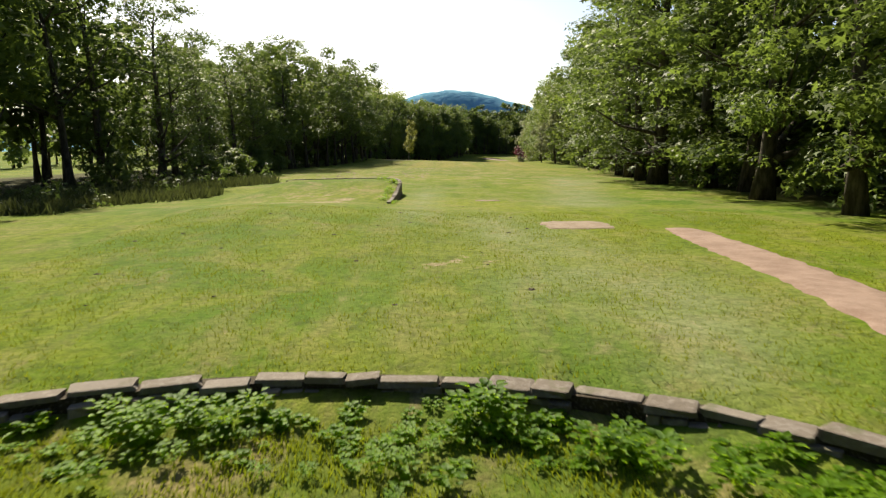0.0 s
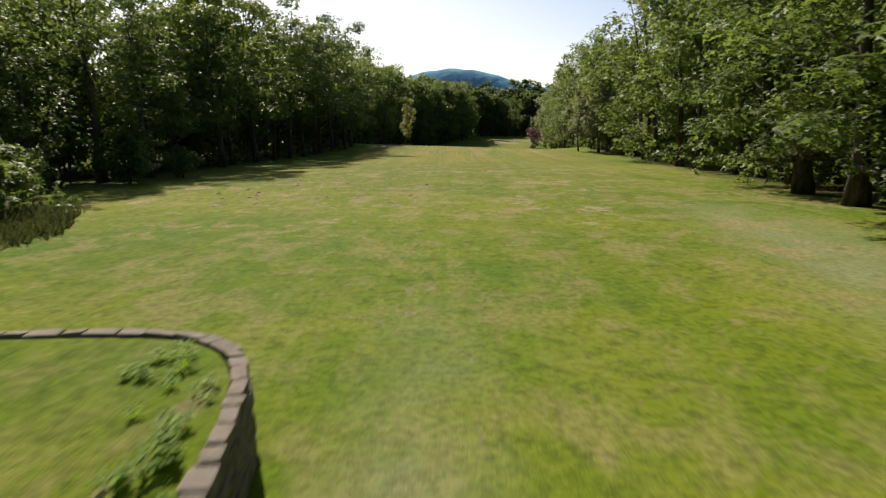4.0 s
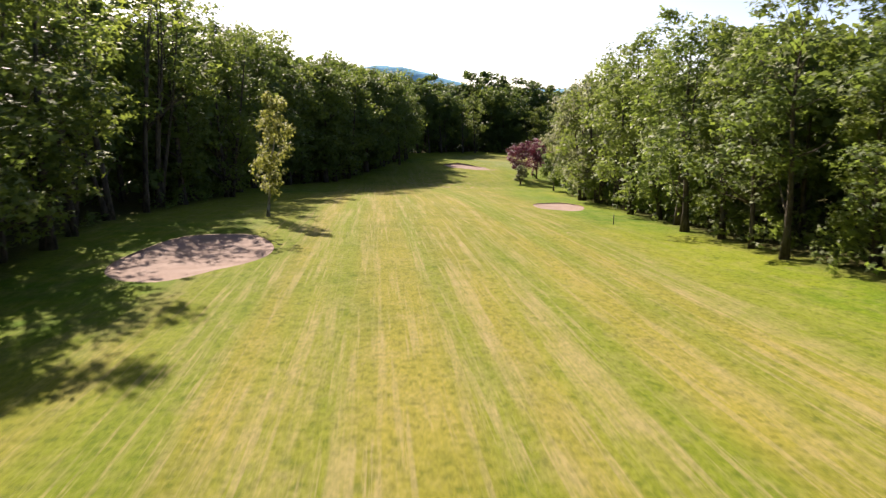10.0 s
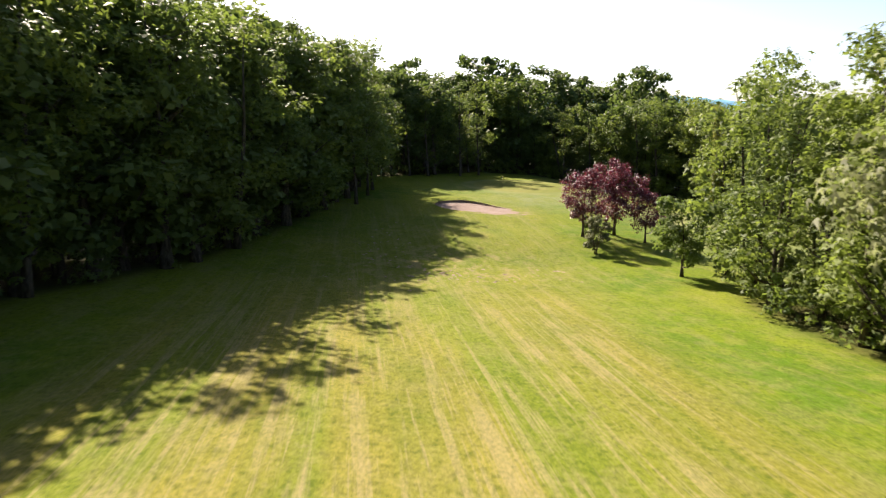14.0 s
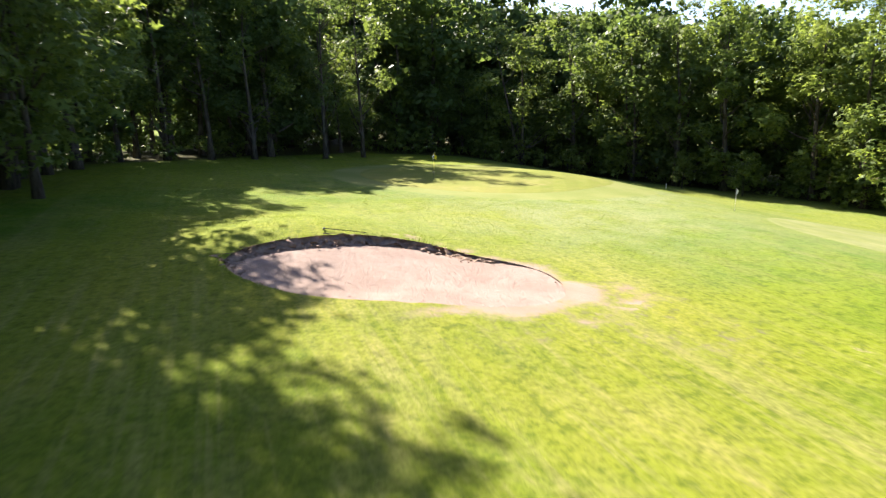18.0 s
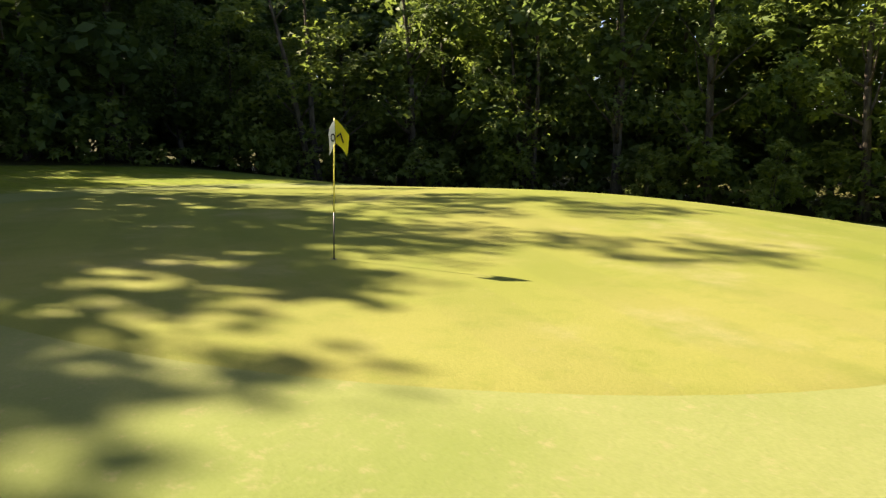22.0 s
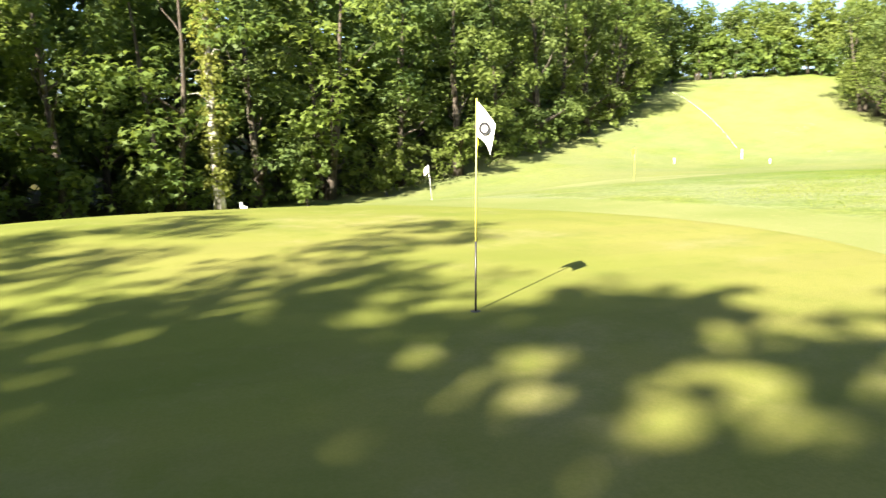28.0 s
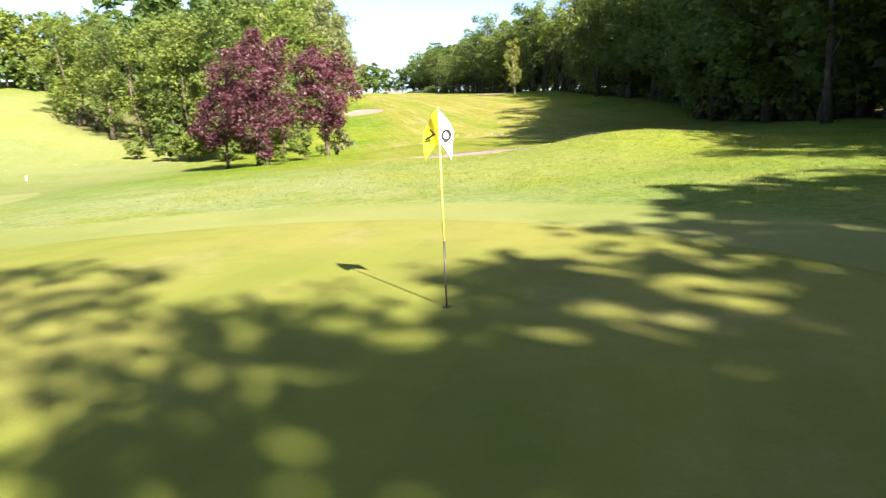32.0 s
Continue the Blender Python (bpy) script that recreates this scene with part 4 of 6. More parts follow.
# the western strip of wood: an edge row, then rows behind
deep = []
y = -20.0
while y < 362:
    x = float(left_x(y))
    stock = FINE + [OAKS[0]] if 50 < y < 100 else LANKY + [OAKS[1]] if y < 178 else OAKS + [ASHES[1]]
    if 198 < y < 226:
        stock = SPARSE
    back = plan.uniform(0.3, 3.6) if y < 240 else plan.uniform(0.3, 2.2)
    plant(stock, x - back, y + plan.uniform(-1, 1), left_height(y) * (plan.uniform(0.88, 1.12) if y < 355 else plan.uniform(0.95, 1.08)), ON_EDGE, "trees along the western wood")
    y += plan.uniform(5.0, 7.0) if y < 355 else plan.uniform(3.6, 5.2)
# trees added so that their shade reaches further over the fairway
for x, y, high in ((8.4, 354.5, 23.0), (7.4, 346.0, 23.0), (5.5, 336.0, 24.5)):
    plant(LANKY[:2], x, y, high, ON_EDGE, "trees along the western wood", 0.78)
y = -24.0
while y < 366:
    x = float(left_x(y))
    for d in (plan.uniform(6, 9), plan.uniform(12, 19)):
        me = plan.choice(DEEP + LEAFY if y > 95 else DEEP[:2])
        deep.append((me, stand(me, x - d, y + plan.uniform(-2, 2), left_height(y) * plan.uniform(0.80, 1.08))))
    y += plan.uniform(5.4, 7.0)
y = 96.0
while y < 380:
    x = float(left_x(min(y, 360)))
    deep.append((FAR[0], stand(FAR[0], x - 11 + plan.uniform(-2, 2), y, plan.uniform(5, 9))))
    deep.append((FAR[1], stand(FAR[1], x - 17 + plan.uniform(-2, 2), y + 2, plan.uniform(6, 10))))
    y += 6.5
massed("western_wood", deep, "shaded interior of the strip of wood west of the fairway", "woods", True)
# second row added to close gaps in the shade on the fairway
deep = []
y = 268.0
while y < 366:
    x = float(left_x(y))
    deep.append((LEAFY[1], stand(LEAFY[1], x - plan.uniform(2.5, 5.5), y, left_height(y) * plan.uniform(0.84, 0.98))))
    y += 4.2
massed("western_thicket", deep, "dense second row of trees beside the last of the fairway", "woods")

# the eastern wood beside the fairway
deep = []
y = -12.0
while y < 290:
    x = float(right_x(y))
    stock = FINE if y < 84 else OAKS + LANKY if y < 112 else OAKS + ASHES if y < 185 else ASHES + OAKS + LANKY[:2] if y < 260 else ASHES + [OAKS[0]]
    gap = 251.5 < y < 263
    if not gap:
        plant(stock, x + (plan.uniform(0.0, 2.4) if 190 < y < 262 else plan.uniform(0.8, 4.2) - 1.2 * float(sst(90, 60, y))), y + plan.uniform(-1, 1), plan.uniform(17.0, 23.0) - float(sst(120, 150, y)) * 2.0 + float(sst(200, 222, y)) * 3.6 - float(sst(262, 275, y)) * 2.5, ON_EDGE, "trees along the eastern wood", 1.0 + 0.3 * float(sst(28, 40, y)) * float(sst(92, 80, y)))
    y += plan.uniform(5.2, 7.0)
y = -20.0
while y < 282:
    x = float(right_x(y))
    for d in (plan.uniform(6.5, 9.5), plan.uniform(13, 20)):
        me = plan.choice(DEEP + LEAFY)
        deep.append((me, stand(me, x + d, y + plan.uniform(-2, 2), plan.uniform(16, 22.5) - float(sst(120, 150, y)) * 2.0 + float(sst(200, 222, y)) * 2.0)))
    y += plan.uniform(6.4, 8.5)
for k in range(10):
    me = plan.choice(DEEP)
    deep.append((me, stand(me, 52 + 15 * plan.random(), 210 + 50 * k / 9, plan.uniform(16, 20))))
y = -20.0
while y < 285:
    x = float(right_x(y))
    for d in (11, 17):
        deep.append((FAR[0], stand(FAR[0], x + d + plan.uniform(-2, 2), y + plan.uniform(-2, 2), plan.uniform(5, 9))))
    y += 6.0
massed("eastern_wood", deep, "shaded interior of the wood east of the fairway", "woods", True)
# its north-eastern face towards the second green
for k in range(9):
    u = k / 8
    plant([OAKS[0]] + ASHES, 42 + 27 * u + plan.uniform(-1, 1), 290 - 26 * u + plan.uniform(-2, 1), plan.uniform(13, 17), ON_EDGE, "trees facing the second green")

# the wood behind the green
deep = []
seg = np.r_[0, np.cumsum(np.hypot(*np.diff(BACK_EDGE, axis=0).T))]
s = 0.0
while s < seg[-1]:
    x, y = float(np.interp(s, seg, BACK_EDGE[:, 0])), float(np.interp(s, seg, BACK_EDGE[:, 1]))
    if s > 16:
        plant(ASHES + [OAKS[2]], x + plan.uniform(0.3, 2.8), y + plan.uniform(0.3, 2.8), plan.uniform(20, 25) if s > 44 else plan.uniform(18, 21) if s > 16 else plan.uniform(20, 22), ON_EDGE, "trees of the wood behind the green")
    s += plan.uniform(4.4, 6.0) if s < 20 else plan.uniform(5.6, 7.6)
    for k in range(2 if s < 14 else 0):
        me = plan.choice(LEAFY if k == 0 else DEEP)
        deep.append((me, stand(me, x + plan.uniform(6, 9) + 8 * k, y + plan.uniform(5, 8) + 7 * k, plan.uniform(19, 24))))
    if s > 24:
        for d in (9, 16, 24):
            me = plan.choice(LEAFY)
            deep.append((me, stand(me, x + d + plan.uniform(-2, 2), y + plan.uniform(-3, 3), plan.uniform(17, 22))))
# the corner north-west of the green: rows one behind the other, whose canopy shades the green
CORNER = np.array([(6.5, 364), (9.5, 377), (16, 383), (24, 389.5), (32, 394), (37, 401), (48, 401), (60, 395), (70, 384.5)])
run = np.r_[0, np.cumsum(np.hypot(*np.diff(CORNER, axis=0).T))]
plan.seed(76)
for row, (gap, back) in enumerate(((3.9, 1.2), (4.8, 5.5), (5.6, 10.0), (5.5, 15), (6.0, 22))):
    s = 0.5 * row
    while s < run[-1]:
        x, y = float(np.interp(s, run, CORNER[:, 0])), float(np.interp(s, run, CORNER[:, 1]))
        x2, y2 = float(np.interp(s + 2, run, CORNER[:, 0])), float(np.interp(s + 2, run, CORNER[:, 1]))
        d = Vector((x - x2, y - y2)).normalized() if s + 2 < run[-1] else Vector((-0.66, 0.75))
        px, py = x + d.y * back + plan.uniform(-1, 1), y - d.x * back + plan.uniform(-1, 1)
        tall = 2.9 + 1.1 * float(sst(20, 25, s)) * float(sst(35, 31, s)) + (plan.uniform(17.8, 19.8) if row < 3 else plan.uniform(19, 22))
        # east of the tall group the wood begins with young trees and rises towards its back
        young = (10.0 + 0.78 * back) * plan.uniform(0.88, 1.10)
        east = float(sst(42, 45, s)) if row == 0 else float(sst(36, 40, s))
        high = tall * (1 - east) + young * east
        if row == 0 and 12 < s < 45:
            pass
        elif row == 0:
            plant(OAKS, px, py, high, ON_EDGE, "trees of the wood behind the green")
        elif row < 3 or east > 0.5:
            me = plan.choice(LEAFY[1:] + DEEP[:2] if row < 3 else DEEP[:2])
            at = stand(me, px, py, high)
            if east < 0.5 or row in (2, 4):
                deep.append((me, at))
        s += gap * plan.uniform(0.85, 1.15)
# the tall trees at the corner, whose crowns throw their shade over the green
for k, (x, y, high, w) in enumerate(((9.5, 381.0, 20.5, 1.1), (13.4, 383.6, 20.0, 1.1), (17.4, 385.4, 19.2, 1.1), (21.6, 386.4, 19.4, 1.08), (29.2, 388.6, 21.4, 0.76), (34.0, 391.4, 21.8, 0.82), (19.5, 391.5, 19.0, 1.0), (30.5, 395.5, 19.0, 0.85), (23.6, 390.6, 20.4, 1.0))):
    me = AIRY[k % 2] if k < 8 else OAKS[2]
    root = tree(me, (0, 0, 0), ON_EDGE, "tree", "trees of the wood behind the green")
    root.matrix_basis = stand(me, x, y, high) @ Matrix.Diagonal((w, w, 1, 1))
s = 0.0
while s < run[-1]:
    x, y = float(np.interp(s, run, CORNER[:, 0])), float(np.interp(s, run, CORNER[:, 1]))
    for back in (11, 14):
        deep.append((FAR[0], stand(FAR[0], x - 0.55 * back + plan.uniform(-1, 1), y + 0.83 * back + plan.uniform(-1, 1), plan.uniform(5, 8))))
    s += 4.6
kept = plan.getstate()
for k in range(16):
    deep.append((FAR[k % 2], stand(FAR[k % 2], 18 + 2.6 * k, 414 + 5 * (k % 2) - 0.012 * (k - 7) ** 2 * 4, plan.uniform(6, 9))))
for k in range(29):
    deep.append((LEAFY[1], stand(LEAFY[1], 2 + 3.4 * k, 424 + 4 * (k % 2), plan.uniform(22.5, 25.3) + 1.4 * float(sst(9, 15, k)))))
# back row added to shade the young trees and close a sky gap
for k in range(15):
    u = k / 14
    deep.append((LEAFY[1], stand(LEAFY[1], 48 + 36 * u, 413 - 20 * u * u + plan.uniform(-1.5, 1.5), plan.uniform(17, 20.5))))
for k in range(15):
    deep.append((LEAFY[0], stand(LEAFY[0], 108 + 4 * (k % 2), 360 + 3.7 * k, plan.uniform(16, 19.5))))
plan.setstate(kept)
massed("northern_wood", deep, "shaded interior of the wood behind the green", "woods")
# across the crest in the south-east, behind the tee, and beyond the western field
deep = []
for k in range(26):
    u = k / 25
    plant(LEAFY, 60 + 56 * u + plan.uniform(-1, 1), 234 + 28 * u + plan.uniform(-3, 3), plan.uniform(10.5, 14), "leafy tree beyond the crest of the neighbouring fairway", "trees beyond the crest")
for k in range(20):
    u = k / 19
    deep.append((plan.choice(DEEP), stand(DEEP[0], 62 + 85 * u, 216 + 36 * u + plan.uniform(-6, 6), plan.uniform(10.5, 14.5))))
for k in range(44):
    u = k / 43
    deep.append((FAR[k % 2], stand(FAR[k % 2], 62 + 62 * u + plan.uniform(-1, 1), 240 + 27 * u + plan.uniform(-2, 2), plan.uniform(5, 9))))
massed("crest_wood", deep, "leafy trees beyond the crest of the neighbouring fairway", "woods", True)
deep = []
for k in range(36):
    me = plan.choice(FAR)
    deep.append((me, stand(me, -46 + 3.4 * k, -36 - 7 * (k % 2) + plan.uniform(-7, 7), plan.uniform(14, 19))))
for k in range(46):
    me = plan.choice(FAR)
    deep.append((me, stand(me, -92 + plan.uniform(-9, 9), -60 + 10.5 * k, plan.uniform(13, 18))))
massed("distant_wood", deep, "trees beyond the western field and behind the tee", "woods", True)


# ---- undergrowth along the edges of the woods ----
def undergrowth(name, places, label, material, size=0.36, per=26):
    rng = np.random.default_rng(len(places))
    c, r = [], []
    for x, y, high in places:
        z = land1(x, y)
        for k in range(max(2, int(high * 2.2))):
            c.append((x + rng.normal() * 0.7, y + rng.normal() * 0.7, z + rng.uniform(0.15, 1.0) * high))
            r.append(rng.uniform(0.45, 0.85))
    v, q = spray_cloud(rng, np.array(c), np.array(r), max(6, int(per * 0.40)), size * 0.85)
    gz = land(v[:, 0], v[:, 1])
    v[:, 2] = np.maximum(v[:, 2], gz + 0.03)
    return tagged(new(name, cloud_mesh(name, v, q, material)), label, "undergrowth", kind="stuff")


brush = []
y = 60.0
while y < 396:
    if not 200 < y < 222 or plan.random() < 0.3:
        brush.append((float(left_x(y)) - plan.uniform(0.5, 6), y, plan.uniform(0.8, 2.6) * (1.5 if y > 225 else 0.8)))
    y += 0.8 if y > 225 else 1.7
y = 10.0
while y < 292:
    brush.append((float(right_x(y)) + plan.uniform(1.2, 6.5) - 0.8 * float(sst(110, 90, y)), y, plan.uniform(0.8, 2.8) * (1.3 if y > 170 else 1.1)))
    y += 0.8 if y > 170 else 1.0
undergrowth("woodland_brush", brush, "dark leafy bushes and saplings under the wood's edge", oak_leaf)
brush = []
s = 0.0
while s < seg[-1]:
    x, y = float(np.interp(s, seg, BACK_EDGE[:, 0])), float(np.interp(s, seg, BACK_EDGE[:, 1]))
    brush.append((x + plan.uniform(-0.5, 5), y + plan.uniform(-0.5, 5), plan.uniform(1.0, 4.0)))
    s += 0.55
undergrowth("wood_edge_saplings", brush, "green saplings and bushes below the wood behind the green", ash_leaf)


# ---- single trees ----
birch_me = tree_meshes("birch", 51, 12.4, 2.2, 2.5, 0.15, 150, 36, 0.19, "tall", birch_leaf, birch_bark, (1.2, 1.3), 12, 1, 0.9, 0.9)
tree(birch_me, (-11.7, 218.0, land1(-11.7, 218.0) - 0.05), "slender silver birch with drooping yellow-green leaves beside the bunker", "tree", name="birch_tree")
PLUM = [tree_meshes("plum", 61, 8.7, 1.8, 3.2, 0.17, 190, 76, 0.17, "round", plum_leaf, plum_bark, (0.3, 0.2), 14),
        tree_meshes("plum", 62, 10.0, 1.8, 3.5, 0.19, 200, 76, 0.17, "round", plum_leaf, plum_bark, (-0.2, 0.3), 14)]
for k, (x, y, s) in enumerate(((33.7, 314.6, 0.98), (38.9, 317.4, 0.98), (41.6, 313.8, 0.80))):
    tree(PLUM[k % 2], (x, y, land1(x, y) - 0.05), "purple-leaved ornamental plum tree on the mown slope", "tree", "purple plum trees", "plum_tree", 130 * k, s)
SUCKER = tree_meshes("plum", 63, 2.4, 0.2, 0.75, 0.05, 40, 60, 0.13, "tall", plum_leaf, plum_bark, (0.1, 0.0), 6, 3)
tree(SUCKER, (38.2, 318.6, land1(38.2, 318.6) - 0.03), "small purple-leaved sucker growing at the foot of a plum tree", "shrub", name="shrub")
GREY = tree_meshes("shrub", 71, 4.4, 0.5, 1.75, 0.08, 80, 60, 0.17, "round", grey_leaf, plum_bark, (0.2, 0.0), 10, 3)
tree(GREY, (32.6, 306.6, land1(32.6, 306.6) - 0.03), "silvery grey-green shrub on several stems beside the plum trees", "shrub", name="shrub")
ROUND = tree_meshes("small", 72, 8.6, 1.5, 3.3, 0.17, 120, 66, 0.26, "round", oak_leaf, bark, (0.2, 0.2), 12)
for x, y, s in ((37.6, 295.4, 0.95), (43.4, 297.2, 1.05)):
    tree(ROUND, (x, y, land1(x, y) - 0.05), "small round-headed broadleaf tree at the corner of the wood", "tree", "round trees by the plums", "tree", 40 * x, s)
WILLOW = tree_meshes("willow", 73, 17.5, 1.8, 5.0, 0.34, 140, 60, 0.34, "round", willow_leaf, bark, (0.4, 0.2), 14, 2, 1.1, 0.95)
for x, y, s in ((32.8, 258.5, 1.12), (33.0, 205.5, 0.9), (30.5, 170.0, 0.85)):
    tree(WILLOW, (x, y, land1(x, y) - 0.05), "grey-green willow with soft hanging foliage at the wood's edge", "tree", "willows", "willow_tree", 77 * s, s)


SMALL = tree_meshes("ash", 74, 9.5, 1.6, 2.6, 0.14, 110, 50, 0.24, "round", willow_leaf, bark, (0.3, 0.2), 12, 2)
for x, y, s in ((20.6, 149.0, 1.0), (22.4, 143.0, 1.1)):
    tree(SMALL, (x, y, land1(x, y) - 0.05), "small grey-green tree standing out from the wood's edge", "tree", "small trees by the eastern wood", "tree", 50 * x, s)


# ---- the flags ----
def flag_panel(w, h, drop, wave, phase):
    """A limp panel of cloth: w across, h down its inner edge, its outer edge hanging drop lower; a thin double sheet."""
    verts, faces = [], []
    nx, nz = 8, 12
    for side in (0, 1):
        for j in range(nz + 1):
            for i in range(nx + 1):
                u, v = i / nx, j / nz
                y = wave * math.sin(u * 5.5 + v * 3.0 + phase) * (0.25 + u) + (0.0015 if side else -0.0015)
                verts.append((w * u * (1 - 0.25 * v * u), y, -h * v * (1 - 0.12 * u) - drop * u**1.3))
    m = (nx + 1) * (nz + 1)
    for j in range(nz):
        for i in range(nx):
            a = j * (nx + 1) + i
            faces.append((a, a + 1, a + nx + 2, a + nx + 1))
            faces.append((a + m, a + m + nx + 1, a + m + nx + 2, a + m + 1))
    return verts, faces


def letter(text, size, material):
    cu = bpy.data.curves.new("numeral", "FONT")
    cu.body, cu.size, cu.extrude, cu.align_x, cu.align_y = text, size, 0.002, "CENTER", "CENTER"
    tmp = bpy.data.objects.new("numeral_source", cu)
    scene.collection.objects.link(tmp)
    me = bpy.data.meshes.new_from_object(tmp.evaluated_get(bpy.context.evaluated_depsgraph_get()))
    bpy.data.objects.remove(tmp)
    me.materials.clear()
    me.materials.append(material)
    return me


def ring_strip(inner, outer, n=28):
    v = [(r * math.cos(6.2832 * k / n), r * math.sin(6.2832 * k / n), 0) for r in (inner, outer) for k in range(n)]
    return v, [(k, (k + 1) % n, n + (k + 1) % n, n + k) for k in range(n)]


def flagstick(x, y, label, high=2.13, lean=(0, 0), turn=0.0, cloth=flag_yellow, text="", pole=pole_yellow, group="", black=0.34):
    root = thing("flagstick", (x, y, land1(x, y) + 0.024), label, "flag", group)
    top = Vector((lean[0], lean[1], high))
    v, f = tube([(0, 0, -0.12), top * black], [0.011, 0.0105], 10)
    part("lower_pole", mesh_of("lower_pole", v, f, pole_black if black > 0.1 else pole, True), root, "black lower section of the pole" if black > 0.1 else "")
    v, f = tube([top * black, top], [0.0105, 0.008], 10)
    part("upper_pole", mesh_of("upper_pole", v, f, pole, True), root, "")
    cl = part("cloth", mesh_of("cloth", *flag_panel(0.21, 0.36 if text else 0.32, 0.24 if text else 0.20, 0.02, 0.4), cloth, True), root, "limp flag cloth")
    cl.matrix_basis = Matrix.Translation(top + Vector((0.008, 0, -0.02))) @ pose(0, 0, 0, 0, 0, turn)
    if text:
        for back in (0, 1):
            nu = part("numeral", letter(text, 0.21, ink_black), cl, "printed black number seven")
            nu.matrix_basis = pose(0.10, 0.022 if back else -0.022, -0.29, 90, 40 if back else -40, 180 if back else 0)
        fold = part("folded_flap", mesh_of("folded_flap", *flag_panel(0.20, 0.34, 0.22, 0.012, 2.0), flag_white, True), root, "white reverse of the cloth, folded outwards")
        fold.matrix_basis = Matrix.Translation(top + Vector((0, 0, -0.03))) @ pose(0, 0, 0, 0, 0, turn + 252)
        ring = part("emblem", mesh_of("emblem", *ring_strip(0.038, 0.062), ink_black), fold, "dark ring printed on the cloth")
        ring.matrix_basis = pose(0.09, -0.016, -0.26, 90, 0, 0)
        ring = part("emblem", ring.data, fold, "dark ring printed on the cloth")
        ring.matrix_basis = pose(0.09, 0.018, -0.26, 90, 0, 0)
    # capped dark plug; its colour paints the shade inside the hole
    cup = part("cup_plug", mesh_of("cup_plug", *tube([(0, 0, -0.13), (0, 0, 0.004)], [0.054, 0.054], 20), cup_shade), root, "dark plug painted as the shaded hole in the turf")
    return root


flagstick(34.05, 364.85, "yellow flag numbered seven on a yellow and black stick", lean=(0.05, -0.09), turn=-52, text="7")
flagstick(51.7, 351.3, "white flag on a leaning white stick at the second green", 1.5, (0.14, 0.05), 20, flag_white, "", white_paint, "", 0.05)
flagstick(53.2, 334.9, "yellow flag on a thin stick at the second green", 2.0, (-0.08, 0.05), 60, flag_yellow, "", pole_yellow, "", 0.05)


# ---- the hill ----
def build_hill():
    xs, ys = np.linspace(-1500, 1900, 150), np.linspace(1750, 2300, 34)
    gx, gy = np.meshgrid(xs, ys)
    crest = 96 * np.exp(-((gx - 10) / 230) ** 2) + 40 * np.exp(-((gx - 620) / 420) ** 2) + 40 * np.exp(-((gx + 500) / 300) ** 2)
    fall = np.exp(-((gy - 2010) / 150) ** 2)
    bumps = 3.0 * np.sin(gx * 0.09 + 2 * np.sin(gy * 0.05)) * np.sin(gy * 0.11) + 2.0 * np.sin(gx * 0.21 + gy * 0.17)
    z = -36 + (crest + 44 + bumps) * fall
    nx = len(xs)
    faces = [(j * nx + i, j * nx + i + 1, (j + 1) * nx + i + 1, (j + 1) * nx + i) for j in range(len(ys) - 1) for i in range(nx - 1)]
    me = mesh_of("hill", [tuple(map(float, v)) for v in zip(gx.ravel(), gy.ravel(), z.ravel())], faces, haze_blue_wood, True)
    return tagged(new("hill", me), "distant wooded hill, with haze painted into its blue colour", "hill", kind="structure")


build_hill()


# ---- dry-stone walls ----
def stone_stock(seed, n=6):
    rng = random.Random(seed)
    out = []
    for k in range(n):
        bm = bmesh.new()
        bmesh.ops.create_cube(bm, size=1.0)
        for v in bm.verts:
            v.co += Vector((rng.uniform(-0.06, 0.06), rng.uniform(-0.09, 0.09), rng.uniform(-0.10, 0.10)))
        bmesh.ops.bevel(bm, geom=bm.edges[:], offset=0.07, segments=1, affect="EDGES")
        out.append(mesh_from_bm("stone", bm, wall_stone))
    return out


STONES = stone_stock(3)


def lay(wall, x, y, z, turn, size, rng):
    ob = part("stone", rng.choice(STONES), wall)
    ob.matrix_basis = (Matrix.Translation(Vector((x, y, z)) - wall.location) @ Matrix.Rotation(turn + rng.uniform(-0.09, 0.09), 4, "Z")
                       @ Matrix.Rotation(rng.uniform(-0.05, 0.05), 4, "X") @ Matrix.Rotation(rng.uniform(-0.04, 0.04), 4, "Y") @ Matrix.Diagonal((*size, 1)))


